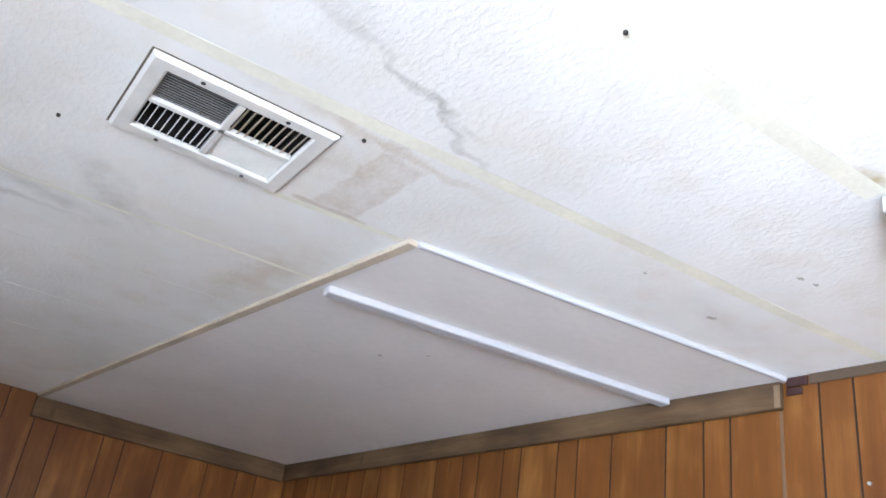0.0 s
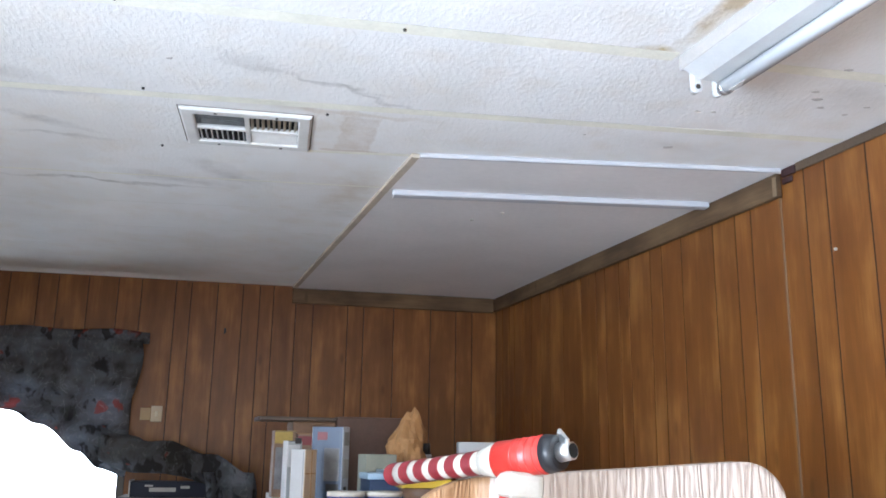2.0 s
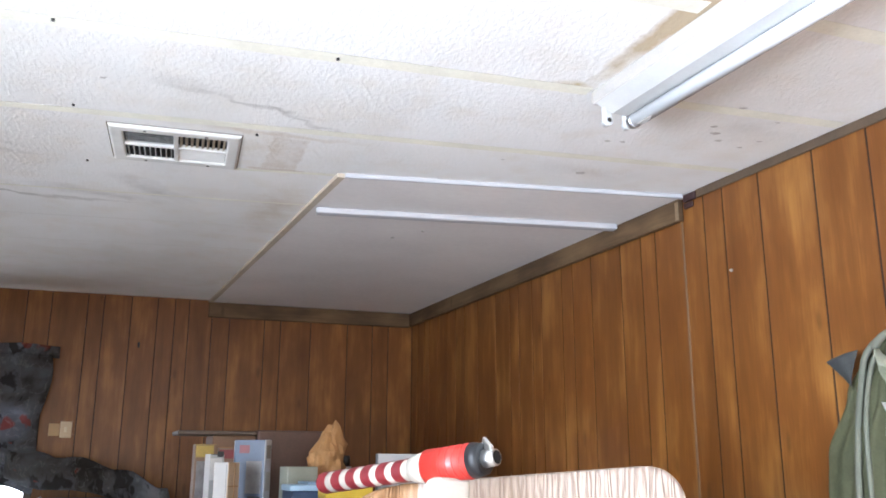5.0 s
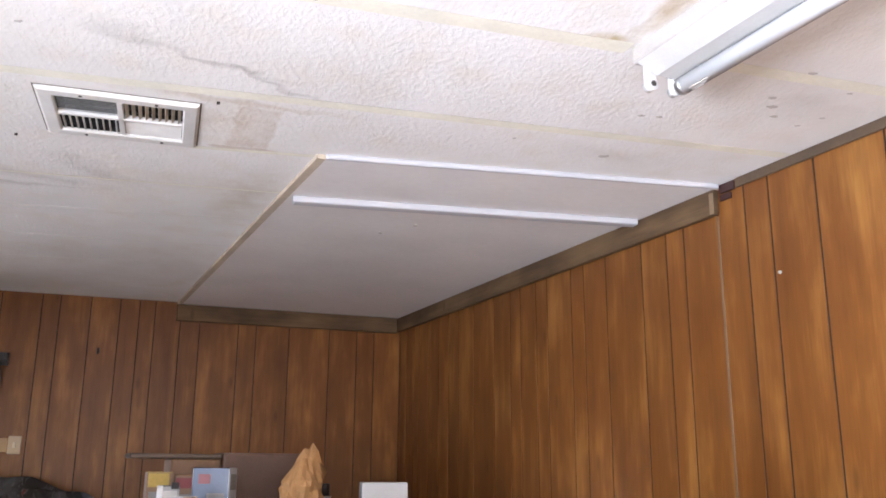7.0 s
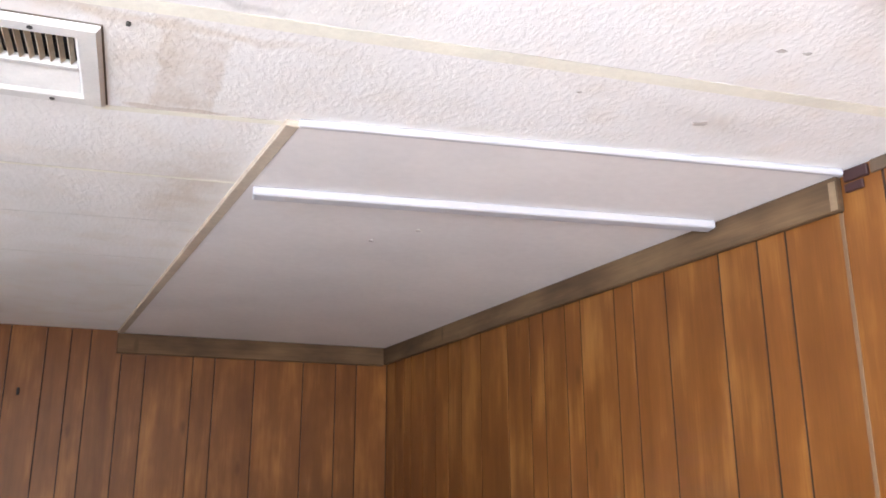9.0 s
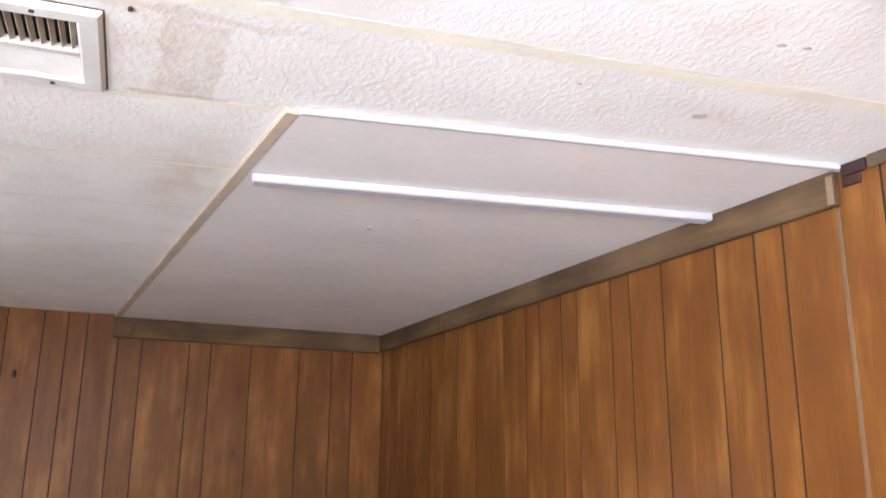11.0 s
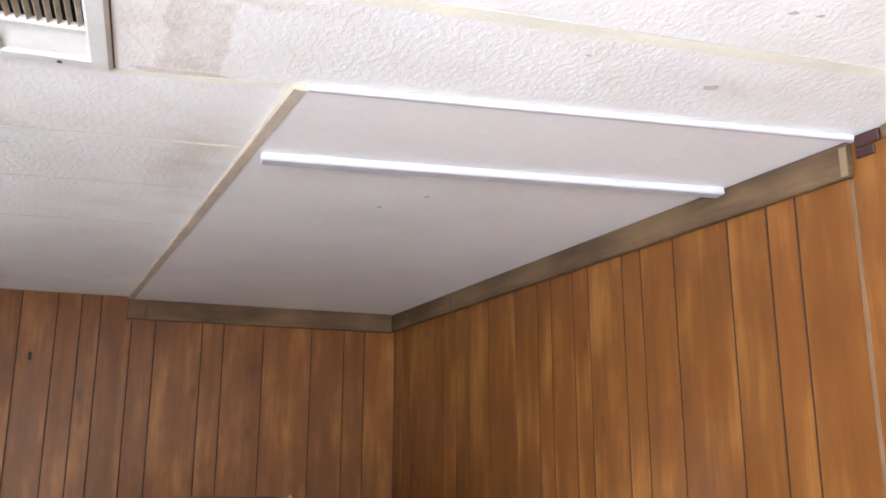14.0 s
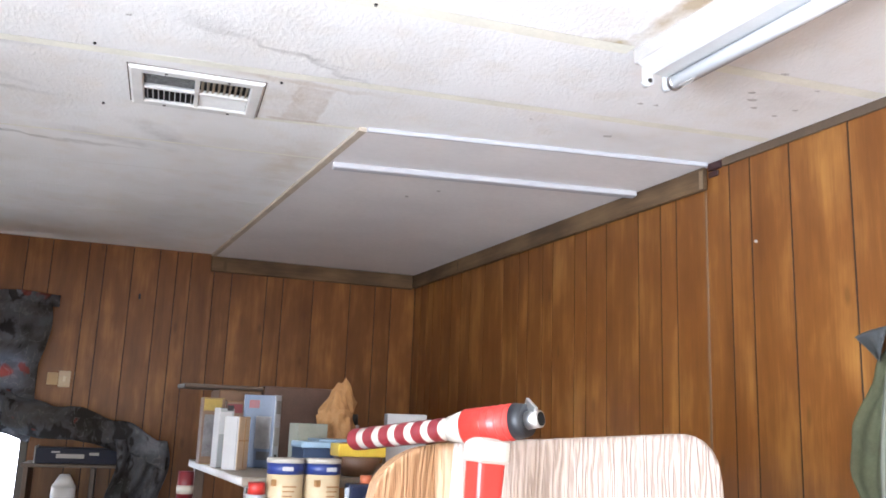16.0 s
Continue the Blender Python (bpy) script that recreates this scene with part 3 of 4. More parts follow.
M_NAVY = plain("navy_card", (0.014, 0.018, 0.036), 0.85, 0, 0.2)
M_WCARD = plain("white_card", (0.36, 0.355, 0.35), 0.55, 0, 0.08)
M_GCARD = plain("grey_card", (0.22, 0.23, 0.23), 0.6, 0, 0.15)
M_BCARD = plain("blue_card", (0.03, 0.048, 0.092), 0.4, 0, 0.3)
M_KRAFT = plain("kraft_paper", (0.28, 0.145, 0.05), 0.75, 0, 0.22, 18.0, 0.4)
M_YEL = plain("yellow_card", (0.52, 0.36, 0.03), 0.5, 0, 0.12)
M_DESK = plain("beige_laminate", (0.20, 0.165, 0.125), 0.45, 0, 0.12)
M_DKWOOD = plain("dark_shelf_wood", (0.07, 0.045, 0.03), 0.5, 0, 0.3)

rack = thing("storage_rack", "dark wooden rack under the window holding a navy carton", "rack", (0, 0, 0))
rack.matrix_basis = END
part("shelf", box(-1.84, -1.28, -0.30, -0.01, 1.07, 1.085, 0.002), M_DKWOOD, rack)
for x in (-1.83, -1.56, -1.30):
    part("upright", box(x, x + 0.02, -0.29, -0.02, 0, 1.07, 0.002), M_DKWOOD, rack)
nb = thing("navy_carton", "flat navy blue carton with white lettering under the curtain", "box", (-1.632, -0.086, 1.0855), -4)
part("carton", box(-0.168, 0.168, -0.08, 0.08, 0, 0.067, 0.003), M_NAVY, nb)
bars("lettering", [(-0.105, -0.07)], -0.0805, M_WCARD, nb, 0.054, 0.03, 0.008)
bars("lettering", [(-0.085, 0.03)], -0.0805, M_WCARD, nb, 0.042, 0.03, 0.018)
bars("lettering", [(0.05, 0.09)], -0.0805, M_WCARD, nb, 0.050, 0.03, 0.012)
part("edge", box(-0.174, -0.169, -0.08, 0.08, 0, 0.072), M_WCARD, nb, "white edge")
mug = thing("white_jug", "pale translucent plastic jug under the window", "jug", (-1.68, -0.304, 0))
part("stand", box(-0.09, 0.09, -0.09, 0.09, 0, 0.91, 0.004), M_DKWOOD, mug)
bm = tube((0, 0, 0.9105), (0, 0, 1.00), 0.05, 0.048, 20)
tube((0, 0, 1.00), (0, 0, 1.05), 0.048, 0.02, 20, bm=bm)
part("body", bm, plain("cloudy_plastic", (0.55, 0.56, 0.58), 0.3, 0, 0.1), mug)

# ---- table with clutter ----
TZ = 1.13
SMALL, EYE = 0.78, Vector((-1.707, -4.5, 1.305))   # the heap is laid out large, then brought to its size and place
FEET = -EYE.z * (1 - SMALL) / SMALL
before = set(bpy.data.objects)
table = thing("table", "beige laminate table piled with boxes and papers", "table", (-0.72, -1.0, 0))
part("tabletop", box(-0.50, 0.42, -0.60, 0.55, TZ - 0.03, TZ, 0.006, 2), M_DESK, table)
for x in (-0.46, 0.36):
    for y in (-0.56, 0.5):
        part("leg", box(x - 0.02, x + 0.02, y - 0.02, y + 0.02, FEET, TZ - 0.03, 0.003), M_DKWOOD, table)


def carton(name, label, at, w, d, h, rz, front, side, top=None, marks=()):
    c = thing(name, label, "box", at, rz)
    bm = box(-w / 2, w / 2, -d / 2, d / 2, 0, h, 0.002)
    for f in bm.faces:
        n = f.normal
        f.material_index = 1 if abs(n.x) > 0.7 else (2 if abs(n.z) > 0.7 else 0)
    bm.normal_update()
    for f in bm.faces:
        n = f.normal
        f.material_index = 1 if abs(n.x) > 0.7 else (2 if abs(n.z) > 0.7 else 0)
    part("carton", bm, [front, side, top or front], c)
    for face, a0, a1, z0, z1, mt in marks:
        if face == "front":
            part("print", box(a0, a1, -d / 2 - 0.0014, -d / 2 - 0.0002, z0, z1), mt, c)
        else:
            part("print", box(w / 2 + 0.0002, w / 2 + 0.0014, a0, a1, z0, z1), mt, c)
    return c


M_OCHRE = plain("faded_yellow_card", (0.27, 0.19, 0.04), 0.6, 0, 0.3)
M_BRCARD = plain("brown_card", (0.14, 0.085, 0.05), 0.65, 0, 0.25)
M_PIC = plain("photo_grey_print", (0.14, 0.135, 0.14), 0.5, 0, 0.5, 20.0)
M_GGREEN = plain("grey_green_card", (0.24, 0.245, 0.20), 0.6, 0, 0.15)
carton("blue_carton", "tall blue product carton with red mark and white side panel", (-1.045, -1.02, TZ), 0.125, 0.075, 0.27, -30, M_BCARD, plain("pale_blue_card", (0.46, 0.49, 0.55), 0.5, 0, 0.1), M_BCARD,
       [("front", -0.04, 0.0, 0.22, 0.25, M_DARKRED), ("front", -0.01, 0.05, 0.07, 0.19, M_PIC), ("front", 0.0, 0.05, 0.03, 0.06, M_BLACK), ("side", -0.028, 0.028, 0.20, 0.25, M_GCARD), ("side", -0.015, 0.012, 0.02, 0.05, M_BLACK), ("side", -0.028, 0.028, 0.08, 0.15, M_WCARD)])
carton("white_carton", "white and tan carton with grey seams standing on the table", (-1.17, -1.2, TZ), 0.06, 0.075, 0.185, -42, M_WCARD, plain("tan_card", (0.42, 0.32, 0.22), 0.6, 0, 0.1), M_WCARD,
       [("front", 0.022, 0.024, 0.005, 0.18, M_GCARD), ("side", 0.003, 0.006, 0.005, 0.18, M_KRAFT), ("side", -0.035, 0.035, 0.1, 0.103, M_KRAFT)])
carton("silver_carton", "narrow silver-grey carton behind the white one", (-1.195, -1.06, TZ), 0.055, 0.06, 0.215, 10, M_GCARD, M_WCARD, M_BLACK, [("front", -0.025, 0.02, 0.12, 0.2, M_WCARD), ("front", 0.0, 0.024, 0.205, 0.225, M_BLACK)])
carton("yellow_carton", "yellow and red carton in the heap", (-1.2, -0.82, TZ), 0.085, 0.05, 0.255, 5, M_BRCARD, M_BRCARD, M_OCHRE, [("front", -0.04, 0.03, 0.205, 0.25, M_OCHRE), ("front", -0.035, 0.035, 0.03, 0.19, M_PIC)])
carton("red_carton", "small red carton leaning in the heap", (-1.11, -0.80, TZ), 0.07, 0.05, 0.245, -6, M_BRCARD, M_BRCARD, M_KRAFT, [("front", -0.03, 0.03, 0.2, 0.235, M_DARKRED), ("front", -0.03, 0.03, 0.05, 0.18, M_PIC)])
# white front and top, sides in the grey card
carton("white_box", "white cardboard box with grey sides on the table", (-0.428, -0.95, TZ), 0.165, 0.11, 0.222, -14, M_WCARD, M_GCARD, M_WCARD)
carton("grey_gadget_box", "grey carton with three dark round windows", (-0.87, -1.06, TZ), 0.13, 0.07, 0.17, 14, M_GGREEN, M_GGREEN, plain("green_grey_card", (0.2, 0.22, 0.17), 0.6),
       [("front", -0.045, -0.025, 0.085, 0.105, M_BLACK), ("front", -0.01, 0.01, 0.09, 0.11, M_BLACK), ("front", 0.025, 0.045, 0.095, 0.115, M_BLACK)])

dark = thing("dark_case", "dark flat case lying over the boxes by the wall", "case", (-0.955, -0.40, 0))
part("lid", box(-0.32, 0.02, -0.12, 0.12, 1.432, 1.45, 0.004), M_DKWOOD, dark)
part("body", box(0.021, 0.38, -0.13, 0.13, TZ + 0.0005, 1.455, 0.01, 2), plain("brown_case", (0.085, 0.045, 0.03), 0.6, 0, 0.3), dark)
part("body", box(-0.17, 0.018, -0.11, 0.11, TZ + 0.0005, 1.431, 0.006), plain("brown_carton", (0.16, 0.09, 0.05), 0.7, 0, 0.3), dark)


def paper_bag():
    bm = bmesh.new()
    rings, n = 16, 28
    rnd = random.Random(5)
    prev = None
    for j in range(rings + 1):
        v = j / rings
        r = lerp([(0, 0.085), (0.4, 0.09), (0.58, 0.07), (0.72, 0.08), (0.9, 0.05), (1, 0.022)], v)
        cur = []
        for i in range(n):
            a = 2 * math.pi * i / n
            crease = 1 + 0.1 * math.sin(3 * a + 9 * v) + 0.07 * math.sin(8 * a - 15 * v) + rnd.uniform(-0.045, 0.045) * (0.4 + v)
            z = 0.32 * v + 0.03 * math.cos(a - 0.3) * v * v + 0.012 * math.cos(3 * a + 1) * v * v
            cur.append(bm.verts.new((r * crease * math.cos(a) + 0.02 * v, 0.7 * r * crease * math.sin(a), z)))
        if prev:
            for i in range(n):
                bm.faces.new((prev[i], prev[(i + 1) % n], cur[(i + 1) % n], cur[i]))
        else:
            bm.faces.new(cur[::-1])
        prev = cur
    bm.faces.new(prev)
    bmesh.ops.triangulate(bm, faces=[f for f in bm.faces if len(f.verts) == 4])
    return solid("paper_bag", bm, M_KRAFT, "crumpled brown paper bag twisted shut on the table", "bag", m=pose(-0.745, -0.97, TZ, 0, 0, 10))


paper_bag()
cap = thing("white_bottle", "small white bottle with dark cap behind the bag", "bottle", (-0.605, -0.80, TZ))
part("body", tube((0, 0, 0), (0, 0, 0.17), 0.028, 0.025, 18), M_WCARD, cap)
part("cap", tube((0, 0, 0.1705), (0, 0, 0.215), 0.02, 0.018, 14), M_BLACK, cap)

book = thing("paper_stack", "blue and white papers with a yellow pad on the table", "papers", (-0.83, -1.22, TZ))
part("sheet", box(-0.12, 0.10, -0.08, 0.08, 0.0005, 0.085, 0.003), M_BCARD, book)
part("sheet", box(-0.13, 0.02, -0.09, 0.06, 0.0855, 0.107, 0.003), plain("pale_blue_paper", (0.28, 0.38, 0.48), 0.5, 0, 0.1), book)
part("sheet", box(-0.06, 0.16, -0.06, 0.09, 0.1075, 0.117, 0.002), plain("steel_blue_paper", (0.2, 0.28, 0.36), 0.4, 0, 0.1), book)
pad = thing("yellow_pad", "yellow box on a brown bowl at the table edge", "box", (-0.80, -1.46, TZ))
bm = tube((0, 0, 0.0005), (0, 0, 0.065), 0.05, 0.085, 24)
part("bowl", bm, plain("brown_bowl", (0.13, 0.07, 0.04), 0.4), pad)
part("carton", box(-0.085, 0.085, -0.05, 0.05, 0.0655, 0.108, 0.003), M_YEL, pad)

M_PAPER = plain("worn_paper", (0.40, 0.38, 0.34), 0.8, 0, 0.15)
pile = thing("paper_pile", "loose stack of worn papers on a stool beside the table", "papers", (-1.33, -1.32, 0), 20)
part("stool", box(-0.06, 0.06, -0.06, 0.06, FEET, 0.94, 0.003), M_DKWOOD, pile)
for k, (dx, rz) in enumerate(((0, 0), (0.006, 8), (-0.004, -11), (0.003, 17))):
    part("sheet", box(-0.052 + dx, 0.052 + dx, -0.04, 0.04, 0.9405 + 0.013 * k, 0.953 + 0.013 * k, 0.002, m=Matrix.Rotation(radians(rz), 4, "Z")), M_PAPER if k % 2 else M_WCARD, pile)

# a low stand before the table with two canisters, a red-capped jar and a dark bottle
stand = thing("side_stand", "small dark stand before the table", "stand", (-0.95, -1.72, 0))
part("top", box(-0.27, 0.24, -0.13, 0.13, 0.992, 1.012, 0.003), M_DKWOOD, stand)
for x in (-0.25, 0.22):
    for y in (-0.11, 0.11):
        part("leg", box(x - 0.015, x + 0.015, y - 0.015, y + 0.015, FEET, 0.992), M_DKWOOD, stand)
M_CAN = plain("cream_label", (0.46, 0.36, 0.22), 0.5, 0, 0.1)


def canister(at, rz):
    c = thing("canister", "cream canister with a navy band and white lid", "canister", at, rz, group="canisters on the stand")
    part("body", tube((0, 0, 0), (0, 0, 0.135), 0.056, seg=28), M_CAN, c)
    part("band", tube((0, 0, 0.1352), (0, 0, 0.168), 0.0565, seg=28), plain("navy_band", (0.02, 0.035, 0.16), 0.4, 0, 0.1), c, "navy blue band")
    part("lid", tube((0, 0, 0.1682), (0, 0, 0.182), 0.059, 0.058, 28), M_CREAM, c, "off-white lid")
    part("lettering", box(-0.015, 0.018, -0.0585, -0.0555, 0.146, 0.158), M_WCARD, c)
    part("print", box(-0.045, -0.03, -0.05, -0.035, 0.10, 0.12), M_KRAFT, c)
    for k in range(3):
        part("print", box(-0.012, 0.03 - 0.006 * k, -0.0575, -0.0545, 0.098 - 0.014 * k, 0.102 - 0.014 * k), M_KRAFT, c)
    return c


c1 = canister((-1.105, -1.68, 1.012), -8)
canister((-0.988, -1.68, 1.012), 12)
jar = thing("red_capped_jar", "small jar with a bright red cap", "jar", (-1.195, -1.70, 1.012))
part("jar", tube((0, 0, 0), (0, 0, 0.075), 0.03, seg=20), M_WCARD, jar)
part("cap", tube((0, 0, 0.0755), (0, 0, 0.11), 0.026, 0.025, 20), M_RED, jar)
db = thing("dark_bottle", "dark blue bottle with a glossy side", "bottle", (-0.86, -1.70, 1.012))
part("body", box(-0.05, 0.05, -0.035, 0.035, 0, 0.11, 0.012, 3), plain("navy_bottle", (0.02, 0.025, 0.05), 0.2), db)
part("cap", tube((0.01, 0, 0.1105), (0.01, 0, 0.135), 0.018, seg=16), plain("orange_cap", (0.45, 0.12, 0.05), 0.5), db)
rb = thing("red_bottle", "red and white bottle hanging beside the table", "bottle", (-1.30, -0.98, 0))
part("stand", box(-0.05, 0.05, -0.05, 0.05, FEET, 1.01, 0.003), M_DKWOOD, rb)
part("body", tube((0, 0, 1.0105), (0, 0, 1.11), 0.03, 0.028, 18), M_DARKRED, rb)
part("label", tube((0, 0, 1.03), (0, 0, 1.06), 0.0308, seg=18), M_CREAM, rb)
for ob in [o for o in bpy.data.objects if o not in before and o.parent is None]:
    ob.matrix_basis = Matrix.Translation(EYE) @ Matrix.Scale(SMALL, 4) @ Matrix.Translation(-EYE) @ ob.matrix_basis


# ---- chair with the taped toy gun ----
def grain_wood(name, dark, mid, light):
    m, nt, b, co = fresh(name, 0.55)
    mp = nt.nodes.new("ShaderNodeMapping")
    mp.inputs["Scale"].default_value = (1, 1, 0.11)
    nt.links.new(co, mp.inputs["Vector"])
    wv = nt.nodes.new("ShaderNodeTexWave")
    wv.wave_type, wv.bands_direction = "BANDS", "X"
    wv.inputs["Scale"].default_value, wv.inputs["Distortion"].default_value = 24.0, 12.0
    wv.inputs["Detail"].default_value, wv.inputs["Detail Scale"].default_value = 3.0, 2.2
    nt.links.new(mp.outputs[0], wv.inputs["Vector"])
    fine = noise_tex(nt, co, 120, 3, 0.6, (1, 1, 0.08))
    f = calc(nt, "ADD", calc(nt, "MULTIPLY", wv.outputs["Fac"], 0.55), calc(nt, "MULTIPLY", fine, 0.45))
    nt.links.new(ramp(nt, f, [(0.22, dark), (0.42, mid), (0.75, light)]), b.inputs["Base Color"])
    bump(nt, b, f, 0.6, 0.004)
    return m


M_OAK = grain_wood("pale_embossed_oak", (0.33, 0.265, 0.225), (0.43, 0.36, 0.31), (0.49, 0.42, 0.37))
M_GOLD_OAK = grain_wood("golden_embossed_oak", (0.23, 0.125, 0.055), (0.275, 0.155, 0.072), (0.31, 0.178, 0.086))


def chair():
    c = thing("chair", "pale embossed wood-grain chair back with rounded corners", "chair", (-0.985, -3.13, 0), -3)
    # outline of the back in x and z, thickened in y with a scooped left side
    w, z0, r = 0.325, 0.80, 0.085
    cols, rows = 90, 36

    def top(x):
        zt = 1.272 + 0.042 * (x + w) / (2 * w)
        if x < -w + 0.11:
            k = (-w + 0.11 - x) / 0.11
            return zt - 0.002 - 0.085 * (1 - math.sqrt(max(0, 1 - k * k)))
        if x > w - r:
            k = (x - (w - r)) / r
            return zt - r * (1 - math.sqrt(max(0, 1 - k * k)))
        return zt

    def face(x):
        # depth of the front: hollowed towards a rounded step
        if x < -0.205:
            return 0.03 * max(0, min(1, (x + w) / (w - 0.205)))**1.5
        if x < -0.175:
            return 0.03 * (1 - (x + 0.205) / 0.03)
        return 0.0

    bm = bmesh.new()
    fr, bk = [], []
    for j in range(rows + 1):
        a, b = [], []
        for i in range(cols + 1):
            x = -w + 2 * w * i / cols
            flare = 0.035 * (1 - j / rows) * (x / w)
            zz = z0 + (top(x) - z0) * (j / rows)
            a.append(bm.verts.new((x + flare, face(x) - 0.012, zz)))
            b.append(bm.verts.new((x + flare, 0.026, zz)))
        fr.append(a)
        bk.append(b)
    for j in range(rows):
        for i in range(cols):
            bm.faces.new((fr[j][i], fr[j][i + 1], fr[j + 1][i + 1], fr[j + 1][i])).smooth = True
            bm.faces.new((bk[j][i], bk[j + 1][i], bk[j + 1][i + 1], bk[j][i + 1])).smooth = True
    for i in range(cols):
        bm.faces.new((fr[rows][i], fr[rows][i + 1], bk[rows][i + 1], bk[rows][i]))
        bm.faces.new((fr[0][i], bk[0][i], bk[0][i + 1], fr[0][i + 1]))
    for j in range(rows):
        bm.faces.new((fr[j][0], fr[j + 1][0], bk[j + 1][0], bk[j][0]))
        bm.faces.new((fr[j][cols], bk[j][cols], bk[j + 1][cols], fr[j + 1][cols]))
    bmesh.ops.recalc_face_normals(bm, faces=bm.faces[:])
    # left of the step the board takes a darker, more orange tone
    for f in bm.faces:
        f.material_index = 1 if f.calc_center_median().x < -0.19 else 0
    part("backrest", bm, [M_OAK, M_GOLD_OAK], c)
    part("seat", box(-0.3, 0.3, 0.03, 0.52, 0.70, 0.74, 0.012, 2), M_OAK, c)
    for x in (-0.27, 0.27):
        part("leg", box(x - 0.02, x + 0.02, 0.03, 0.07, 0, 0.70, 0.004), M_DKWOOD, c)
        part("leg", box(x - 0.02, x + 0.02, 0.46, 0.50, 0, 0.70, 0.004), M_DKWOOD, c)
        part("post", box(x - 0.02, x + 0.02, 0.0265, 0.05, 0.74, 1.0, 0.003), M_DKWOOD, c)
    return c


chair()


def toy_gun():
    g = thing("toy_gun", "red and white taped toy gun resting on the chair back", "toy gun", (0, 0, 0))
    a, b = Vector((-1.128, -3.266, 1.319)), Vector((-1.288, -2.985, 1.280))
    d = (b - a).normalized()
    part("barrel", tube(a + d * 0.13, b, 0.0175, 0.0175, 24), M_CREAM, g)
    s = 0.148
    while s < (b - a).length - 0.005:
        p = a + d * s
        tilt = Matrix.Translation(p) @ d.to_track_quat("Z", "Y").to_matrix().to_4x4()
        tmp = bmesh.new()
        bmesh.ops.create_cone(tmp, cap_ends=False, segments=24, radius1=0.0186, radius2=0.0186, depth=0.020)
        for v in tmp.verts:
            v.co.z += 0.45 * v.co.x
        for f in tmp.faces:
            f.smooth = True
        part("stripe", absorb(bmesh.new(), tmp, tilt), M_DARKRED, g)
        s += 0.034
    part("collar", tube(a + d * 0.10, a + d * 0.133, 0.0270, 0.0195, 28), M_CREAM, g, "white tape wrapping")
    bm = tube(a + d * 0.012, a + d * 0.10, 0.0270, 0.0278, 28)
    for k in range(4):
        tube(a + d * (0.02 + 0.014 * k), a + d * (0.023 + 0.014 * k), 0.0280, seg=28, bm=bm)
    part("fore_end", bm, M_RED, g, "bright red tape layers")
    part("muzzle_ring", tube(a - d * 0.008, a + d * 0.012, 0.024, 0.0275, 24), M_BLACK, g, "black muzzle ring")
    tip = part("muzzle", tube(a - d * 0.030, a - d * 0.008, 0.0125, 0.014, 22), M_METAL, g, "bright metal muzzle")
    part("bore", tube(a - d * 0.0308, a - d * 0.0302, 0.0105, seg=18), plain("black_bore", (0.003, 0.003, 0.003), 1.0), tip, "dark bore")
    up = Vector((0, 0, 1))
    q = a - d * 0.012
    bm = bmesh.new()
    box(-0.003, 0.003, -0.014, 0.018, 0, 0.014, 0.0012, bm=bm, m=Matrix.Translation(q + up * 0.012) @ Matrix.Rotation(radians(28), 4, "X"))
    part("sight", bm, M_METAL, g, "bright metal front sight")
    m = Matrix.Translation(a + d * 0.062) @ Matrix.Rotation(radians(4), 4, "Y")
    bm = box(-0.024, 0.024, -0.026, 0.025, -0.30, -0.02, 0.010, 3)
    for v in bm.verts:
        v.co.x *= 1 + 1.6 * min(v.co.z + 0.06, 0.0)
    bm.transform(m)
    part("grip", bm, M_RED, g)
    part("grip_wrap", box(-0.0275, 0.0275, -0.0325, 0.0275, -0.058, -0.02, 0.011, 3, m=m), M_CREAM, g, "white tape round the grip")
    return g


toy_gun()


# ---- jacket on the long wall ----
def pipe(points, r, seg=10, flat=1.0):
    """A soft cord or strap swept along points; flat squeezes it towards the wall."""
    pts = [Vector(p) for p in points]
    fine = []
    for k in range(len(pts) - 1):
        p0, p1, p2, p3 = pts[max(k - 1, 0)], pts[k], pts[k + 1], pts[min(k + 2, len(pts) - 1)]
        for t in (0, 0.25, 0.5, 0.75):
            fine.append(0.5 * (2 * p1 + (p2 - p0) * t + (2 * p0 - 5 * p1 + 4 * p2 - p3) * t * t + (3 * p1 - p0 - 3 * p2 + p3) * t ** 3))
    fine.append(pts[-1])
    bm = bmesh.new()
    prev = None
    for k, p in enumerate(fine):
        d = (fine[min(k + 1, len(fine) - 1)] - fine[max(k - 1, 0)]).normalized()
        side = Vector((1, 0, 0)).cross(d).normalized()
        out = d.cross(side)
        cur = [bm.verts.new(p + side * r * math.cos(a) + out * r * flat * math.sin(a)) for a in [2 * math.pi * i / seg for i in range(seg)]]
        if prev:
            for i in range(seg):
                bm.faces.new((prev[i], prev[(i + 1) % seg], cur[(i + 1) % seg], cur[i])).smooth = True
        else:
            bm.faces.new(cur[::-1])
        prev = cur
    bm.faces.new(prev)
    bmesh.ops.recalc_face_normals(bm, faces=bm.faces[:])
    return bm


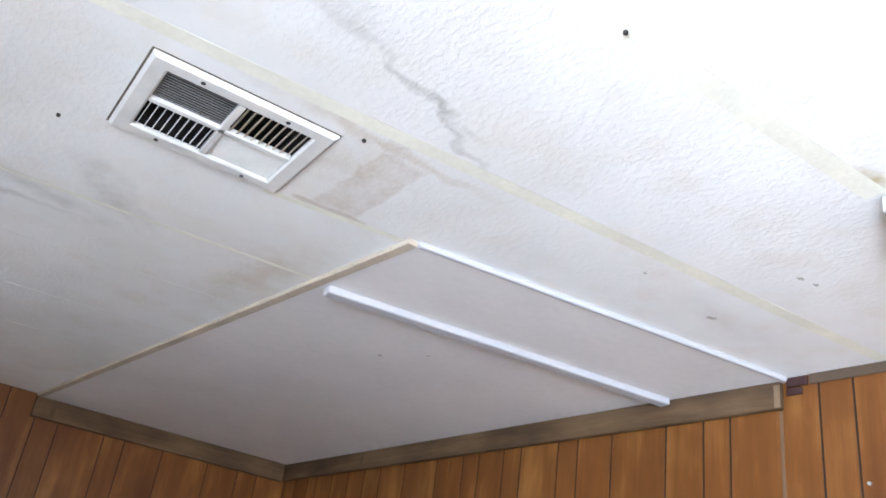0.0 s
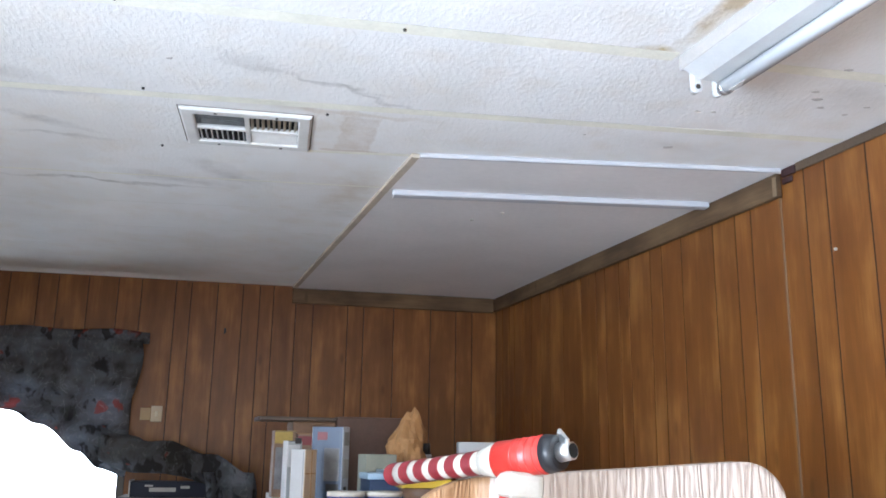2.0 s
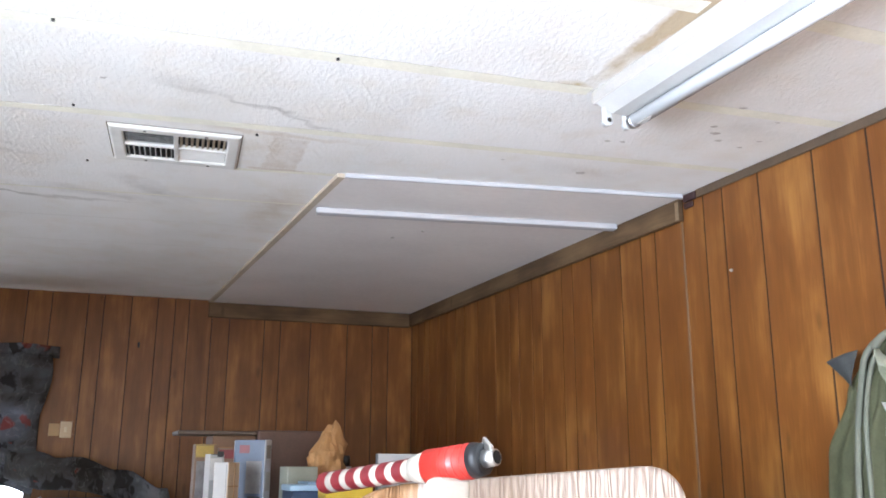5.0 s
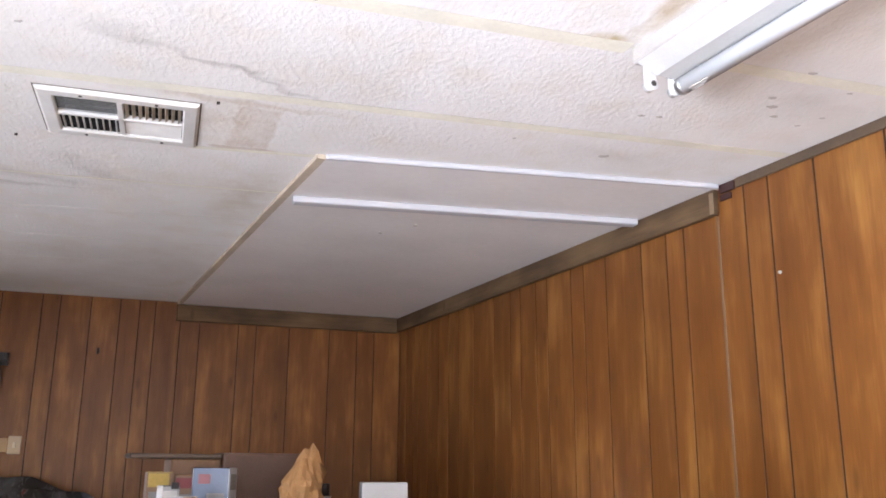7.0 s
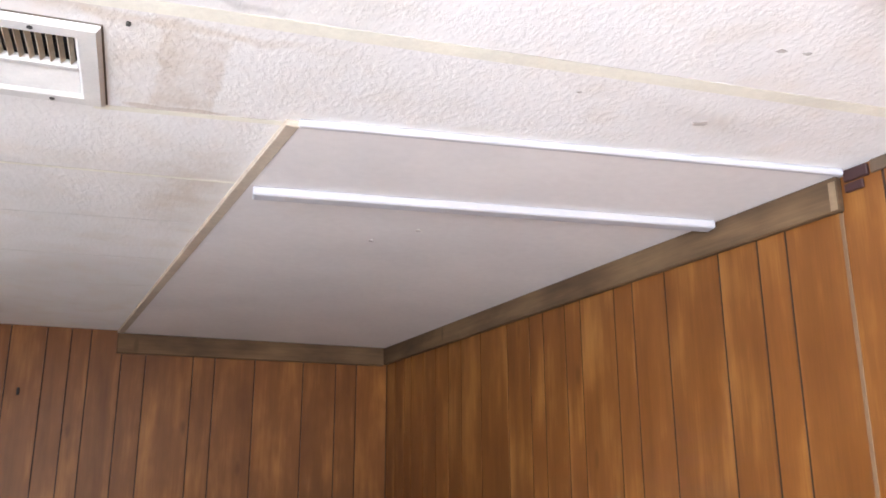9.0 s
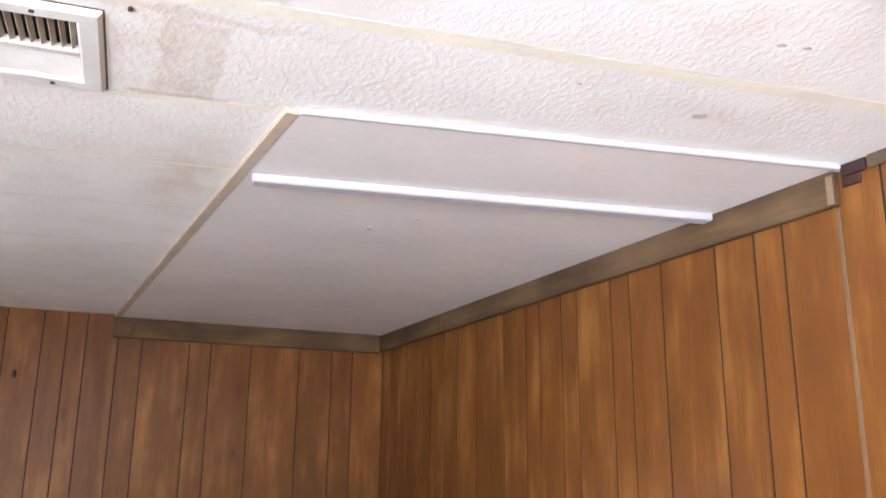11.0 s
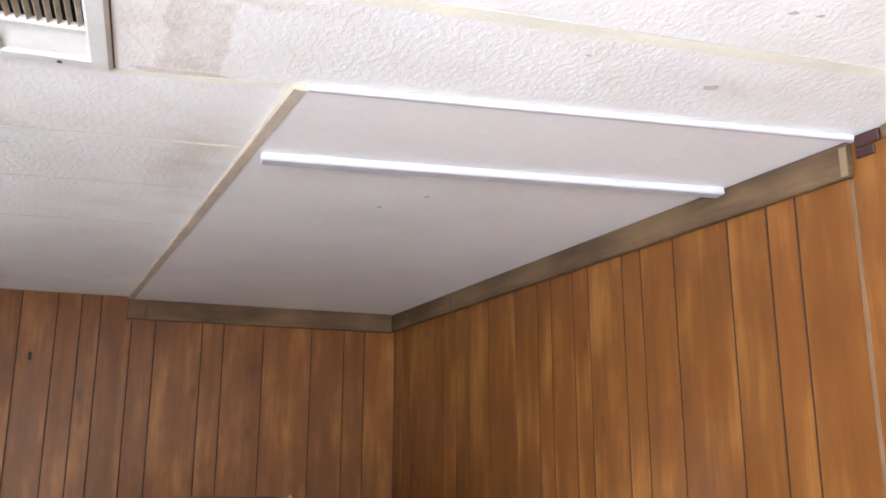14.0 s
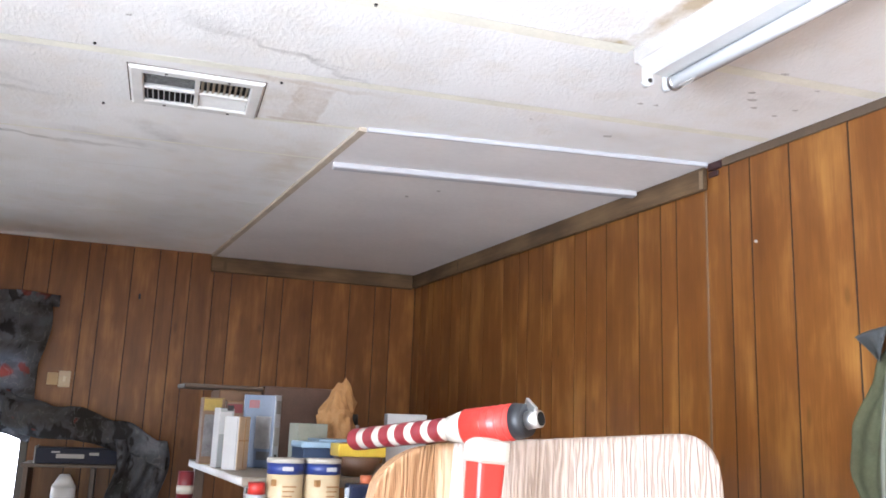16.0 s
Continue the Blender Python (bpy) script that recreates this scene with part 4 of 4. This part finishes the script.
def jacket():
    mt = plain("olive_cloth", (0.13, 0.135, 0.072), 0.85, 0, 0.25, 10.0, 0.3)
    seam = plain("grey_olive_piping", (0.125, 0.13, 0.10), 0.8, 0, 0.2, 14.0, 0.3)
    pale = plain("sunlit_olive_cloth", (0.36, 0.36, 0.27), 0.8, 0, 0.2, 10.0, 0.3)
    lining = plain("white_lining", (0.72, 0.72, 0.70), 0.8, 0, 0.1, 10.0, 0.2)
    grey = plain("grey_lining", (0.10, 0.105, 0.105), 0.85, 0, 0.2)
    j = thing("jacket", "olive green jacket with grey collar hanging on the wall", "jacket", (-0.005, -3.13, 1.605))

    def body(u, v):
        left = lerp([(0, 0.05), (0.08, 0.105), (0.2, 0.155), (0.42, 0.225), (0.55, 0.235), (0.68, 0.205), (0.85, 0.18), (1, 0.18)], v)
        right = lerp([(0, 0.07), (0.15, 0.12), (1, 0.17)], v)
        y = left - u * (left + right)
        x = -0.03 - 0.05 * math.sin(math.pi * u) * (0.5 + v * 0.8) - 0.012 * math.sin(u * 20 + v * 2.5) * (0.3 + v) - 0.006 * math.sin(u * 43 + 5 * v)
        return Vector((min(x, -0.012), y, -0.66 * v - 0.012 * math.sin(u * 9)))

    part("body", sheet(64, 40, body, 0.005), mt, j)

    def over(y, z, lift):
        """A place on the front of the cloth, raised from it."""
        v = min(max(-z / 0.66, 0), 1)
        left = lerp([(0, 0.05), (0.08, 0.105), (0.2, 0.155), (0.42, 0.225), (0.55, 0.235), (0.68, 0.205), (0.85, 0.18), (1, 0.18)], v)
        right = lerp([(0, 0.07), (0.15, 0.12), (1, 0.17)], v)
        u = min(max((left - y) / (left + right), 0), 1)
        return Vector((body(u, v).x - lift, y, z))

    part("piping", pipe([over(y, z, 0.010) for y, z in ((-0.06, -0.005), (0.03, -0.015), (0.075, -0.05), (0.095, -0.11), (0.105, -0.2), (0.108, -0.36), (0.11, -0.62))], 0.008, flat=0.8), seam, j, "rolled grey-olive edge")
    part("piping", pipe([over(y, z, 0.008) for y, z in ((0.035, -0.05), (0.06, -0.10), (0.078, -0.2), (0.075, -0.36), (0.06, -0.62))], 0.006), seam, j, "rolled grey-olive edge")
    part("piping", pipe([over(y, z, 0.012) for y, z in ((-0.09, -0.01), (0.0, -0.012), (0.045, -0.04))], 0.009), seam, j, "rolled grey-olive edge")

    def lapel(u, v):
        half = lerp([(0, 0.008), (0.35, 0.05), (0.7, 0.055), (1, 0.02)], v)
        y = 0.028 - 0.055 * v + (0.5 - u) * 2 * half - half
        return over(y, -0.045 - 0.28 * v, 0.022 + 0.014 * math.sin(math.pi * u))

    # the flap's pale colour holds the brightness of sunlit folds
    part("lapel", sheet(12, 24, lapel, 0.004), pale, j, "turned-back lapel, sunlit tone put into its olive")

    def strip_of_lining(u, v):
        y = 0.022 - 0.085 * v + (0.5 - u) * (0.012 + 0.04 * v)
        return over(y, -0.16 - 0.46 * v, 0.016 + 0.006 * math.sin(math.pi * u))

    part("lining", sheet(8, 20, strip_of_lining, 0.003), lining, j, "bright white lining")

    def collar(u, v):
        return Vector((-0.05 - 0.012 * math.sin(3 * u + 2 * v), 0.10 + 0.095 * u * (1 - 0.75 * v) + 0.02 * v, -0.035 - 0.02 * u - 0.085 * v * (1 - 0.3 * u)))

    part("collar", sheet(10, 10, collar, 0.006), grey, j, "grey lining flap")
    part("hook", tube((0.0, 0, 0.01), (-0.06, 0, 0.01), 0.008, seg=12), M_METAL, j)
    return j


jacket()

# ---- small marks on the ceiling and walls ----
MARKS = [(-0.418, -2.451, 0.022), (-0.315, -3.010, 0.016), (-0.301, -2.890, 0.013), (-0.268, -2.855, 0.018), (-0.227, -2.817, 0.014), (-0.175, -2.972, 0.010), (-0.125, -2.853, 0.010), (-0.141, -2.798, 0.010), (-0.49, -2.70, 0.012), (-0.45, -2.71, 0.010), (-1.715, -2.592, 0.011), (-0.675, -2.465, 0.006), (-0.29, -2.282, 0.008)]
for x, y, r in MARKS:
    bm = bmesh.new()
    rnd = random.Random(int(-x * 1000))
    vs = [bm.verts.new((0.75 * r * math.cos(a) * rnd.uniform(0.6, 1.1), 0.45 * r * math.sin(a) * rnd.uniform(0.5, 1.1), 0)) for a in [2 * math.pi * k / 14 for k in range(14)]]
    bot = bm.faces.new(vs[::-1])
    ext = bmesh.ops.extrude_face_region(bm, geom=[bot])
    for v in ext["geom"]:
        if isinstance(v, bmesh.types.BMVert):
            v.co.z += 0.0008
    bmesh.ops.recalc_face_normals(bm, faces=bm.faces[:])
    solid("ceiling_scuff", bm, M_MARK, "small grey scuff on the ceiling", "mark", group="scuffs on the ceiling", m=pose(x, y, H - 0.001, 0, 0, -20))
SCREWS = [(-1.813, -2.831), (-1.269, -2.884), (-1.774, -2.407), (-1.735, -2.005), (-1.339, -2.385)]
for x, y in SCREWS:
    solid("ceiling_screw", tube((x, y, H - 0.0045), (x, y, H - 0.0005), 0.0036, seg=10), M_SCREW, "dark screw head in the ceiling", "screw", group="screws in the ceiling")
for x, y in ((-0.681, -1.573), (-0.611, -1.70)):
    solid("patch_screw", tube((x, y, H - 0.0135), (x, y, H - 0.0105), 0.006, seg=10), M_MARK, "faint screw head in the ceiling patch", "screw", group="screws in the patch")
solid("wall_nail", tube((-0.004, -2.579, 1.852), (-0.010, -2.579, 1.852), 0.0045, 0.004, seg=10), M_WCARD, "white-headed nail in the panelling", "nail")
solid("wall_nail", box(-1.437, -1.427, -0.012, -0.004, 1.868, 1.896, 0.003), M_BLACK, "dark peg in the panelling", "nail", m=END)
